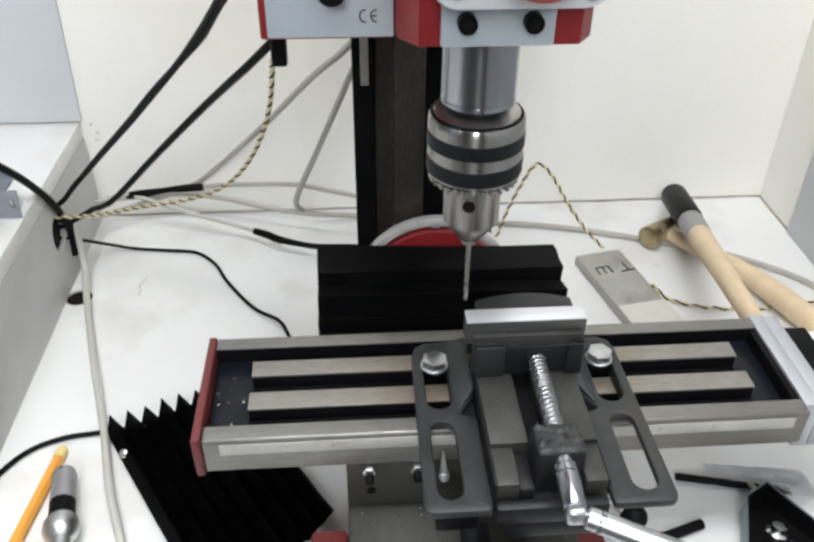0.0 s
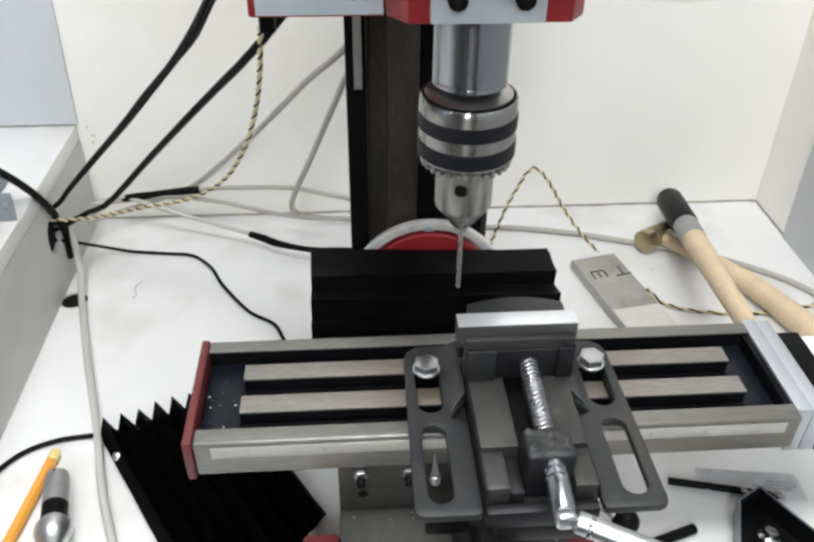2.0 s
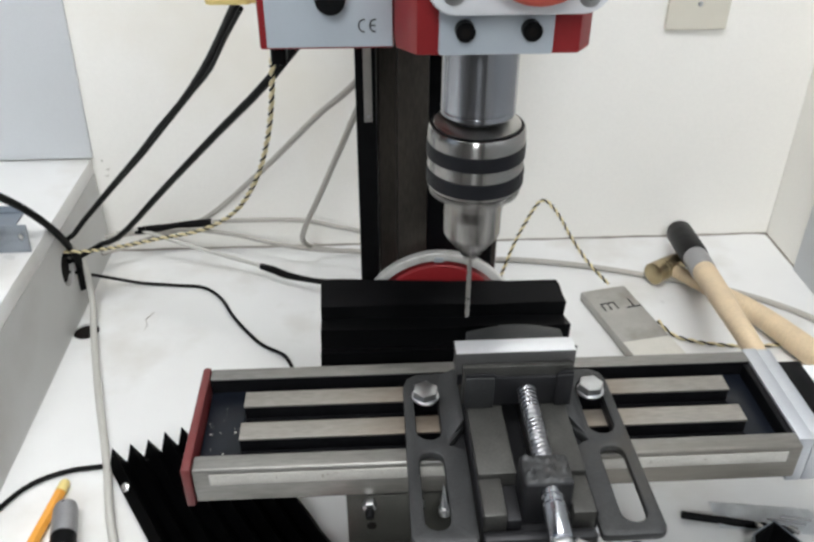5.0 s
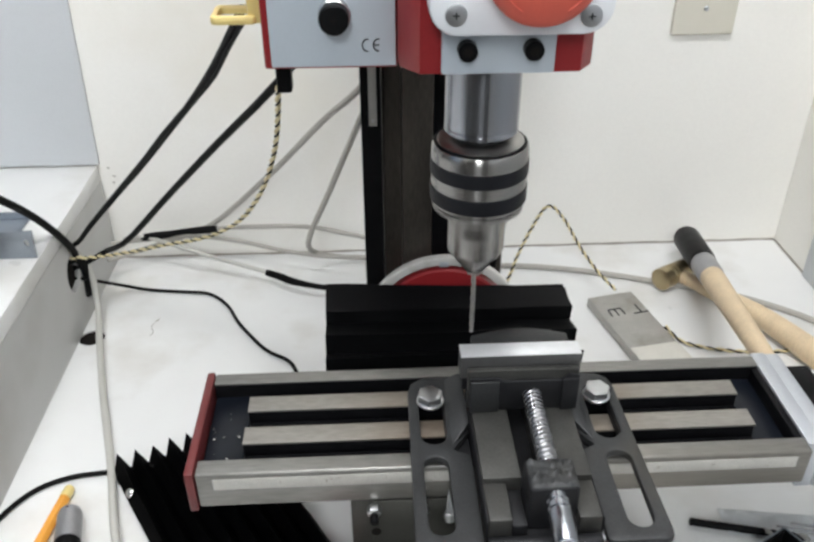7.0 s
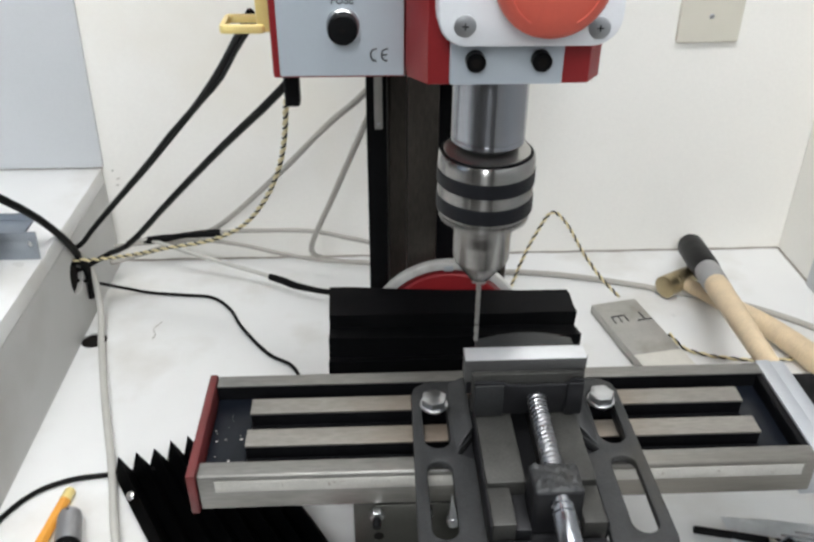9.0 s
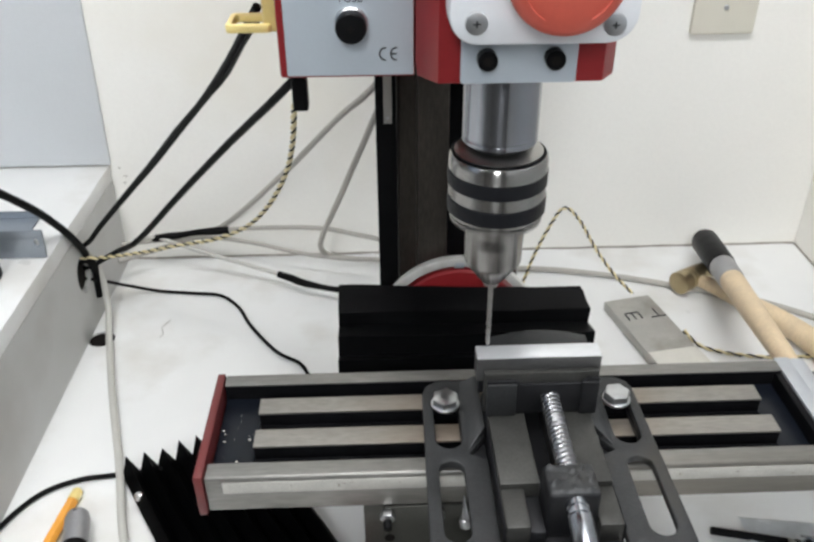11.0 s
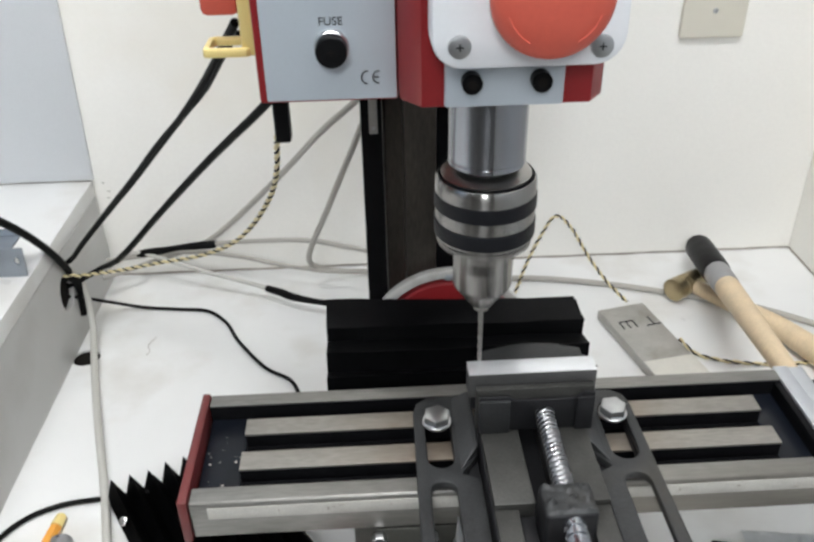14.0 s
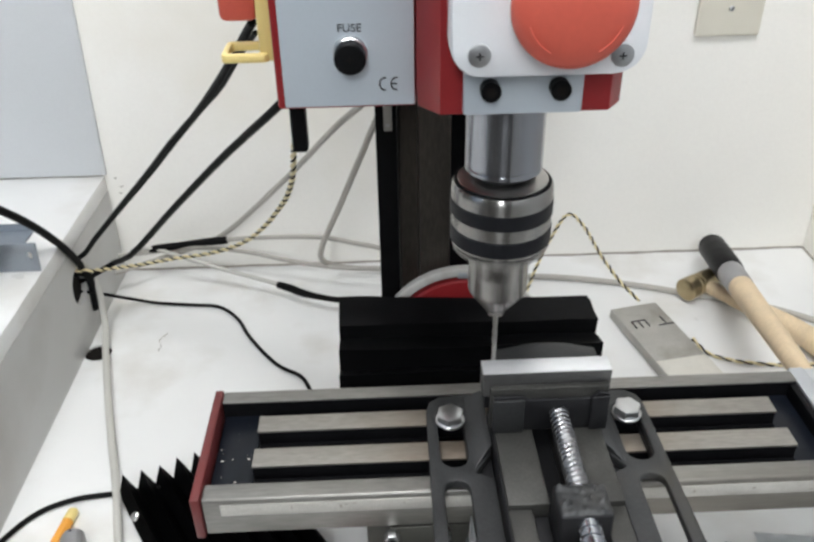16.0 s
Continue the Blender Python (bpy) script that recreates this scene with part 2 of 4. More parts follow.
def turned(profile, a, b, seg=40, bm=None):
    """A solid of revolution: profile of (distance along a to b, radius)."""
    out = bm or bmesh.new()
    a, b = Vector(a), Vector(b)
    q = (b - a).to_track_quat("Z", "Y")
    rings = []
    for d, r in profile:
        rings.append([out.verts.new(a + q @ Vector((r * math.cos(k * math.tau / seg), r * math.sin(k * math.tau / seg), d))) for k in range(seg)])
    for r0, r1 in zip(rings, rings[1:]):
        for k in range(seg):
            out.faces.new((r0[k], r0[(k + 1) % seg], r1[(k + 1) % seg], r1[k]))
    out.faces.new(list(reversed(rings[0])))
    out.faces.new(rings[-1])
    return out


def rod(a, b, r, seg=20, bevel=0.0, bm=None):
    n = (Vector(b) - Vector(a)).length
    c = min(bevel, r * 0.6, n * 0.4)
    prof = [(0, r - c), (c, r), (n - c, r), (n, r - c)] if c else [(0, r), (n, r)]
    return turned(prof, a, b, seg, bm)


def prism(outline, holes, lo, hi, axes="xy", bevel=0.0):
    """A plate with holes: outline in two axes, lo to hi along the third."""
    bm = bmesh.new()
    third = 3 - sum("xyz".index(c) for c in axes)

    def place(p, h):
        v = [0, 0, 0]
        v["xyz".index(axes[0])], v["xyz".index(axes[1])], v[third] = p[0], p[1], h
        return v

    edges = []
    for loop in (outline, *holes):
        vs = [bm.verts.new(place(p, lo)) for p in loop]
        edges += [bm.edges.new((vs[i], vs[(i + 1) % len(vs)])) for i in range(len(vs))]
    fill = bmesh.ops.triangle_fill(bm, edges=edges, use_beauty=True)
    faces = [g for g in fill["geom"] if isinstance(g, bmesh.types.BMFace)]
    up = bmesh.ops.extrude_face_region(bm, geom=faces)
    move = [0, 0, 0]
    move[third] = hi - lo
    bmesh.ops.translate(bm, vec=move, verts=[g for g in up["geom"] if isinstance(g, bmesh.types.BMVert)])
    if bevel:
        rim = [e for e in bm.edges if len(e.link_faces) == 2 and e.calc_face_angle(0) > 1.2 and abs(e.verts[0].co[third] - e.verts[1].co[third]) < 1e-6]
        bmesh.ops.bevel(bm, geom=rim, offset=bevel, segments=2, profile=0.5, affect="EDGES")
    return bm


def ring_of(cx, cy, r, n=28):
    return [(cx + r * math.cos(k * math.tau / n), cy + r * math.sin(k * math.tau / n)) for k in range(n)]


def slot_of(x0, x1, y0, y1, n=8):
    """A long hole with round ends, along y."""
    r, cx = (x1 - x0) / 2, (x0 + x1) / 2
    top = [(cx + r * math.cos(k * math.pi / n), y1 - r + r * math.sin(k * math.pi / n)) for k in range(n + 1)]
    low = [(cx - r * math.cos(k * math.pi / n), y0 + r - r * math.sin(k * math.pi / n)) for k in range(n + 1)]
    return top + low


def rounded(x0, x1, y0, y1, r, n=6):
    pts = []
    for cx, cy, a in ((x1 - r, y1 - r, 0), (x0 + r, y1 - r, 90), (x0 + r, y0 + r, 180), (x1 - r, y0 + r, 270)):
        pts += [(cx + r * math.cos(radians(a + 90 * k / n)), cy + r * math.sin(radians(a + 90 * k / n))) for k in range(n + 1)]
    return pts


def smooth_path(points, step=0.006):
    """A curve through the points, resampled at even steps."""
    p = [Vector(q) for q in points]
    p = [2 * p[0] - p[1]] + p + [2 * p[-1] - p[-2]]
    dense = []
    for i in range(1, len(p) - 2):
        a, b, c, d = p[i - 1 : i + 3]
        n = max(2, int((c - b).length / step))
        for k in range(n):
            t = k / n
            dense.append(0.5 * (2 * b + (c - a) * t + (2 * a - 5 * b + 4 * c - d) * t**2 + (3 * b - a - 3 * c + d) * t**3))
    dense.append(p[-2])
    return dense


def tube(path, r, seg=10, bm=None):
    out = bm or bmesh.new()
    rings, x = [], None
    for i, c in enumerate(path):
        d = (path[min(i + 1, len(path) - 1)] - path[max(i - 1, 0)]).normalized()
        x = d.orthogonal().normalized() if x is None else (x - d * x.dot(d)).normalized()
        y = d.cross(x)
        rad = r(i / (len(path) - 1)) if callable(r) else r
        rings.append([out.verts.new(c + rad * (x * math.cos(k * math.tau / seg) + y * math.sin(k * math.tau / seg))) for k in range(seg)])
    for r0, r1 in zip(rings, rings[1:]):
        for k in range(seg):
            out.faces.new((r0[k], r0[(k + 1) % seg], r1[(k + 1) % seg], r1[k]))
    out.faces.new(list(reversed(rings[0])))
    out.faces.new(rings[-1])
    return out


def strand(path, off, r, turns_per_m, phase):
    """One wire of a twisted pair, winding round the path."""
    out, x, run = [], None, 0.0
    for i, c in enumerate(path):
        d = (path[min(i + 1, len(path) - 1)] - path[max(i - 1, 0)]).normalized()
        x = d.orthogonal().normalized() if x is None else (x - d * x.dot(d)).normalized()
        run += (c - path[i - 1]).length if i else 0
        a = phase + run * turns_per_m * math.tau
        out.append(c + off * (x * math.cos(a) + d.cross(x) * math.sin(a)))
    return tube(out, r, 7)


def hexagon(cx, cy, flat, turn=0.0):
    return [(cx + flat / math.sqrt(3) * math.cos(turn + k * math.tau / 6), cy + flat / math.sqrt(3) * math.sin(turn + k * math.tau / 6)) for k in range(6)]


def letters(text, size, m, thick=0.0002):
    cu = bpy.data.curves.new("letters", "FONT")
    cu.body, cu.size, cu.extrude, cu.align_x, cu.align_y = text, size, thick, "CENTER", "CENTER"
    tmp = bpy.data.objects.new("letters", cu)
    scene.collection.objects.link(tmp)
    me = bpy.data.meshes.new_from_object(tmp.evaluated_get(bpy.context.evaluated_depsgraph_get()))
    bm = bmesh.new()
    bm.from_mesh(me)
    bpy.data.objects.remove(tmp)
    bpy.data.meshes.remove(me)
    bmesh.ops.transform(bm, matrix=m, verts=bm.verts)
    return bm


# ---- the place: bench, walls, room ----
WALL_Y, RIGHT_X, SIDE_X = 0.474, 0.604, -0.1968
solid("worktop", prism([(-1.0, -0.20), (RIGHT_X, -0.20), (RIGHT_X, WALL_Y), (-1.0, WALL_Y)], [ring_of(-0.1855, 0.316, 0.0132)], -0.032, 0.0), M["bench"], kind="structure")
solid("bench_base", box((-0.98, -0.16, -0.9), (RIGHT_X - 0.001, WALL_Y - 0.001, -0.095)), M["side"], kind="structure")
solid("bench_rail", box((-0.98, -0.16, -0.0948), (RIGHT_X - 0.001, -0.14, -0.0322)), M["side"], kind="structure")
# dark plug just below the rim, in place of the hole's shade
solid("hole_shade_plug", rod((-0.1855, 0.316, -0.09), (-0.1855, 0.316, -0.0022), 0.01305), M["dark"], kind="structure")
solid("wall_back", box((-1.6, WALL_Y, -0.9), (RIGHT_X + 0.1, WALL_Y + 0.1, 2.4)), M["wall"], kind="structure")
solid("wall_right", box((RIGHT_X, -2.2, -0.9), (RIGHT_X + 0.1, WALL_Y - 0.001, 2.4)), M["wall"], kind="structure")
solid("wall_left", prism([(-2.2, -0.9), (WALL_Y - 0.001, -0.9), (WALL_Y - 0.001, 2.4), (-2.2, 2.4)], [[(-1.45, 0.7), (-0.25, 0.7), (-0.25, 2.0), (-1.45, 2.0)]], -1.7, -1.6, "yz"), M["room"], kind="structure")
solid("wall_front", box((-1.6, -2.3, -0.9), (RIGHT_X, -2.2, 2.4)), M["room"], kind="structure")
solid("floor", box((-1.7, -2.3, -1.0), (RIGHT_X + 0.1, WALL_Y + 0.1, -0.9)), M["floor"], kind="structure")
solid("ceiling", box((-1.7, -2.3, 2.4), (RIGHT_X + 0.1, WALL_Y + 0.1, 2.5)), M["room"], kind="structure")
# a board on the wall over the side unit, its upright joint showing
solid("wall_panel", prism([(-1.2, 0.124), (-0.1940, 0.124), (-0.158, 1.3), (-1.2, 1.3)], [], WALL_Y - 0.005, WALL_Y - 0.0005, "xz", 0.0008), M["board"], kind="structure")
solid("wall_right_panel", box((RIGHT_X - 0.004, -2.1, 0.0), (RIGHT_X - 0.0005, 0.392, 2.3), 0.001), M["board"], kind="structure")
# the sealed joint between worktop and wall
seam = [Vector((x, WALL_Y - 0.0008 + 0.0006 * math.sin(x * 90), 0.0012)) for x in np.linspace(-0.19, RIGHT_X - 0.002, 60)]
solid("wall_joint", tube(seam, lambda u: 0.0009 + 0.0005 * math.sin(u * 61) ** 2, 6), M["grime"], kind="structure")
for x, z, w in ((-0.1835, 0.108, 0.004), (-0.1850, 0.100, 0.003), (-0.1872, 0.118, 0.002)):
    solid("wall_nick", tube([Vector((x + w * k / 4, WALL_Y - 0.0002, z + 0.0008 * math.sin(k * 2))) for k in range(5)], 0.0005, 5), M["grime"], kind="structure")
seam = [Vector((RIGHT_X - 0.0008, y, 0.0012)) for y in np.linspace(0.393, WALL_Y - 0.002, 12)]
solid("side_joint", tube(seam, 0.0011, 6), M["grime"], kind="structure")

side_unit = thing("side_unit", (-0.45, 0.2, 0), "low white board unit with a round cable hole", "storage unit")
part("side_board", prism([(-0.20, 0.0), (WALL_Y - 0.002, 0.0), (WALL_Y - 0.002, 0.104), (-0.20, 0.104)], [[(0.338 + 0.016 * math.cos(a), 0.064 + 0.019 * math.sin(a)) for a in np.linspace(0, math.tau, 28, endpoint=False)]], SIDE_X - 0.018, SIDE_X, "yz"), M["side"], side_unit, "white side board with a round cable hole, shade in its colour")
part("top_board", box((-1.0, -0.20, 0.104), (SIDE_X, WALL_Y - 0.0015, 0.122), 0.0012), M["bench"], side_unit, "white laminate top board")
# dark plug added to fill the cable hole with shade
part("opening_shade_plug", rod((SIDE_X - 0.0165, 0.338, 0.064), (SIDE_X - 0.004, 0.338, 0.064), 0.0158, 24), M["dark"], side_unit, "dark plug for the shade in the cable opening")
# dark sheet added behind the opening as its inner shade
part("inner_shade_sheet", box((-0.40, 0.1, 0.0), (-0.39, WALL_Y - 0.01, 0.103)), M["dark"], side_unit)

outlet = thing("light_switch", (0.46, WALL_Y, 0.3), "beige plastic light switch plate screwed to the wall", "light switch")
part("cover", prism(rounded(0.4275, 0.4935, 0.257, 0.372, 0.003), [], WALL_Y - 0.0055, WALL_Y - 0.0003, "xz", 0.0012), M["plate"], outlet)
part("toggle_slot", box((0.4550, WALL_Y - 0.0058, 0.3025), (0.4660, WALL_Y - 0.0056, 0.3255), 0), M["side"], outlet, "slot of a light switch")
part("toggle", box((0.4575, WALL_Y - 0.0140, 0.3120), (0.4635, WALL_Y - 0.0059, 0.3230), 0.001), M["plate"], outlet, "beige switch lever")
part("screw", rod((0.4605, WALL_Y - 0.0066, 0.2845), (0.4605, WALL_Y - 0.005, 0.2845), 0.0027, 16, 0.0006), M["zinc"], outlet, "small slotted screw")

# ---- the milling machine: base, saddle, column ----
SX, SY, LABEL_Z = 0.167, 0.033, 0.2755
mill = thing("milling_machine", (0.165, 0.12, 0), "small bench milling machine with red base and dark steel column", "milling machine")
part("base_casting", box((0.0915, -0.075, 0.0), (0.268, 0.30, 0.030), 0.006, seg=3), M["dullred"], mill, "red enamelled cast base")
part("way", box((0.0885, -0.075, 0.0302), (0.240, 0.17, 0.0555), 0.0015), M["rail"], mill, "oily machined way with metal chips")
part("base_foot", box((0.062, -0.075, 0.0), (0.0880, -0.013, 0.041), 0.004), M["dullred"], mill)
saddle = part("saddle", box((0.0885, -0.007, 0.0560), (0.242, 0.088, 0.1050), 0.0012), M["rail"], mill, "machined grey saddle")
part("gib_plate", box((0.1022, -0.0105, 0.0666), (0.232, -0.0072, 0.1045), 0.0007), M["rail"], saddle)
for x in (0.1035, 0.1345, 0.22):
    part("lock_nut", prism(hexagon(x, 0.0995, 0.0080), [], -0.0165, -0.0107, "xz", 0.0006), M["zinc"], saddle, "small bright lock nut")
    part("grub_screw", rod((x, -0.0225, 0.0975), (x, -0.0167, 0.0990), 0.0028, 14, 0.0005), M["black"], saddle)
part("screw_hole", rod((0.1045, -0.0112, 0.0765), (0.1045, -0.0106, 0.0765), 0.0032, 16), M["dark"], saddle)
point = part("stop_screw", turned([(0, 0.0034), (0.003, 0.0040), (0.0055, 0.0038), (0.0062, 0.0027), (0.022, 0.0003)], (0.1515, -0.0205, 0.0960), (0.1508, -0.0150, 0.1180), 20), M["zinc"], saddle, "bright pointed stop screw")
column = part("column", box((0.1172, 0.205, 0.0302), (0.2155, 0.285, 0.75), 0.003), M["column"], mill, "dark oiled steel column")
part("dovetail", box((0.1314, 0.190, 0.10), (0.1550, 0.2048, 0.75), 0.0015), M["column"], column)
# shade on the column's right part, drawn as a black recessed box
part("dovetail_slot", box((0.1556, 0.2000, 0.10), (0.2100, 0.2048, 0.75), 0.001), M["slot"], column, "slot of the column, shade in its black colour")
part("way_strip", box((0.1015, 0.196, 0.045), (0.1168, 0.212, 0.75), 0.001), M["black"], column, "black cover strip")
part("scale_plate", box((0.1075, 0.1945, LABEL_Z), (0.1135, 0.1958, 0.75), 0.0004), M["alumat"], column, "narrow bright scale plate")
part("scale_rivet", rod((0.1105, 0.1938, LABEL_Z + 0.0045), (0.1105, 0.1946, LABEL_Z + 0.0045), 0.0013, 12), M["zinc"], column)
swivel = part("swivel_disc", rod((0.164, 0.176, 0.1055), (0.164, 0.2045, 0.1055), 0.054, 64, 0.0015), M["red"], mill, "red round tilting plate")
part("dial_ring", prism(ring_of(0.164, 0.1055, 0.0645, 72), [ring_of(0.164, 0.1055, 0.0575, 72)], 0.1765, 0.184, "xz", 0.001), M["dial"], swivel, "white graduated ring")
part("dial_pointer", box((0.160, 0.1763, 0.1615), (0.168, 0.1778, 0.1672), 0.001), M["alu"], swivel, "small bright pointer plate")
wheel = part("handwheel", turned([(0, 0.024), (0.003, 0.029), (0.014, 0.029), (0.018, 0.025)], (0.168, -0.100, 0.086), (0.168, -0.075, 0.086), 40), M["black"], mill, "black feed handwheel")
part("wheel_hub", rod((0.168, -0.108, 0.086), (0.168, -0.053, 0.086), 0.010, 24, 0.001), M["castdark"], wheel)
knob = part("clamp_lever", rod((0.242, 0.004, 0.062), (0.284, -0.018, 0.045), 0.0028, 14), M["zinc"], mill)
part("lever_knob", turned([(0.0095 * (1 - math.cos(a)), max(0.0004, 0.0095 * math.sin(a))) for a in np.linspace(0, math.pi, 13)], (0.278, -0.016, 0.047), (0.290, -0.021, 0.043), 20), M["black"], knob, "black ball knob")


def bellows(name, corner, along, across, folds, height, cloth, label, crook=0.0, poke=0.006, skew=0.0):
    """A folded way cover: zigzag sheet from corner, folds stacked along, ridges running across."""
    bm = bmesh.new()
    corner, along, across = Vector(corner), Vector(along), Vector(across)
    rows = []
    for i in range(2 * folds + 1):
        up = height if i % 2 else 0.0
        row = []
        for k in range(15):
            u = k / 14
            sway = crook * math.sin(i * 2.1 + u * 4) + 0.0008 * math.sin(u * 23 + i)
            stick = (poke if i % 2 else 0.0) * (1 if k == 14 else -1 if k == 0 else 0)
            row.append(bm.verts.new(corner + along * (i / (2 * folds)) + across * (u * (1 - skew * i / (2 * folds))) + across.normalized() * stick + Vector((0, 0, up + sway))))
        rows.append(row)
    for a, b in zip(rows, rows[1:]):
        for k in range(14):
            bm.faces.new((a[k], a[k + 1], b[k + 1], b[k]))
    bmesh.ops.solidify(bm, geom=bm.faces[:], thickness=0.0011)
    return part(name, bm, M["matt"], cloth, label, smooth=25)


rear_cover = thing("rear_bellows", (0.165, 0.14, 0.12), "black rubber accordion way cover behind the machine table", "bellows")
bm = bmesh.new()
FOLDS = [(0.1690, 0.1540, -0.0078), (0.1545, 0.1490, -0.0050), (0.1460, 0.1438, -0.0012), (0.1445, 0.1325, -0.0010), (0.1262, 0.1352, 0.0006), (0.1235, 0.1195, 0.0004), (0.1122, 0.1245, 0.0008), (0.1100, 0.1130, 0.0), (0.0960, 0.1180, 0.0), (0.0935, 0.1060, 0.0)]
sheet = []
for i, (y, z, drop) in enumerate(FOLDS):
    ridge = i in (2, 4, 6, 8)
    row = []
    for k in range(25):
        u = k / 24
        edge = 0.0012 * (ridge and k == 24) + 0.0030 * (i >= 6 and k == 24)
        row.append(bm.verts.new((0.0695 + 0.1915 * u + edge, y - 0.002 * u + 0.0004 * math.sin(u * 19 + i * 2), z + drop * u + 0.0005 * math.sin(u * 11 + i * 1.7))))
    sheet.append(row)
for a, b in zip(sheet, sheet[1:]):
    for k in range(24):
        bm.faces.new((a[k], a[k + 1], b[k + 1], b[k]))
bmesh.ops.solidify(bm, geom=bm.faces[:], thickness=0.0011)
part("folded_cover", bm, M["rubber"], rear_cover, smooth=30)
part("end_strip", box((0.0695, 0.1695, 0.120), (0.2605, 0.1725, 0.1455), 0.001), M["rubber"], rear_cover)
part("support", box((0.10, 0.0895, 0.0305), (0.23, 0.166, 0.1030)), M["slot"], rear_cover)

front_cover = thing("front_bellows", (-0.03, 0.06, 0), "loose black rubber accordion cover lying under the table edge", "bellows")
bellows("folded_cover", (-0.113, 0.120, 0.004), (0.1060, 0.0430, 0.003), (0.115, -0.186, 0.0), 8, 0.0135, front_cover, "", 0.0010, 0.006, 0.27)
part("rivet", turned([(0, 0.0036), (0.0012, 0.0032), (0.002, 0.0015)], (-0.0875, 0.081, 0.0225), (-0.0885, 0.079, 0.0255), 16), M["chip"], front_cover, "bright round rivet")

# ---- the table, which is wound a few millimetres along and back ----
table = thing("milling_table", (0.195, 0.036, 0.1), "ground steel milling table with three long slots", "machine table")
body = part("bed", box((0.0005, -0.011, 0.1056), (0.3895, 0.0825, 0.1175), 0.0008), M["slot"], table, "oily slot floor, shade in its near-black colour")
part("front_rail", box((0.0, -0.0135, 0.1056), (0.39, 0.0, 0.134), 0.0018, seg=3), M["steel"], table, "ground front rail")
rail = part("rear_rail", box((0.0, 0.0722, 0.1008), (0.39, 0.083, 0.1326), 0.0006), M["slot"], table, "oily rear rail, shade in its near-black colour")
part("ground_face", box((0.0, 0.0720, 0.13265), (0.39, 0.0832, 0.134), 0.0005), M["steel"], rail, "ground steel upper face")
# thin black sheet for the shade on the front rail's inner side
part("rail_shade_sheet", box((0.0008, 0.0001, 0.1178), (0.3840, 0.0003, 0.1325)), M["slot"], table)
tee = part("slot_bar", box((0.0270, 0.0434, 0.1178), (0.3630, 0.0578, 0.1322), 0.0004), M["slot"], table, "oily bar between slots, shade in its black sides")
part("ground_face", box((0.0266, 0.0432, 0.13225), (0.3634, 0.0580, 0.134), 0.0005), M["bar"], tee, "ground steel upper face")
tee = part("slot_bar", box((0.0270, 0.0127, 0.1178), (0.3630, 0.0278, 0.1322), 0.0004), M["slot"], table, "oily bar between slots, shade in its black sides")
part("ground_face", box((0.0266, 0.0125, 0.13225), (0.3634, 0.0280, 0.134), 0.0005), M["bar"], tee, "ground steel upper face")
part("end_trough", box((0.0006, 0.0004, 0.1176), (0.0262, 0.0718, 0.1222), 0.0004), M["trough"], table, "dark oily end trough")
part("end_trough", box((0.3638, 0.0004, 0.1176), (0.3846, 0.0718, 0.1222), 0.0004), M["trough"], table, "dark oily end trough")
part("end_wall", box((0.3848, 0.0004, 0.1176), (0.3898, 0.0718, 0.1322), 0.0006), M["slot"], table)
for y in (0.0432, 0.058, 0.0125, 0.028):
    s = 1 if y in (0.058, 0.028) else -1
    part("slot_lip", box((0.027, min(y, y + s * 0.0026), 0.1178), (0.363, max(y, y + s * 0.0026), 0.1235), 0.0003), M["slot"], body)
end = part("end_plate", box((-0.0062, -0.0145, 0.1030), (-0.0004, 0.0838, 0.1358), 0.0014), M["dullred"], table, "worn red end plate")
part("scale", box((0.0108, -0.0142, 0.1214), (0.3805, -0.0136, 0.1303), 0.0002), M["ruler"], table, "worn pale ruler strip")
for x, z, w, h in ((0.052, 0.1268, 0.0010, 0.0018), (0.0805, 0.1262, 0.0016, 0.0030), (0.0832, 0.1276, 0.0022, 0.0010), (0.088, 0.1285, 0.0030, 0.0008), (0.118, 0.1272, 0.0008, 0.0016), (0.29, 0.1262, 0.0012, 0.0022), (0.325, 0.1270, 0.0020, 0.0012), (0.36, 0.1240, 0.0024, 0.0010)):
    part("scale_mark", box((x, -0.0145, z - h / 2), (x + w, -0.0143, z + h / 2)), M["grime"], table)
mount = part("end_block", box((0.3904, -0.006, 0.094), (0.4012, 0.088, 0.1330), 0.0009), M["alu"], table, "bright aluminium end block")
part("mount_plate", box((0.4016, -0.006, 0.094), (0.4120, 0.088, 0.1318), 0.0009), M["alu"], mount)
part("motor_body", box((0.4150, -0.002, 0.088), (0.4330, 0.080, 0.1265), 0.002), M["black"], mount, "black motor housing")
part("motor_flange", box((0.4124, 0.006, 0.096), (0.4148, 0.074, 0.1225), 0.0006), M["alu"], mount)
part("motor_cap", box((0.4334, 0.0, 0.090), (0.470, 0.078, 0.1240), 0.002), M["white"], mount, "white motor cap")

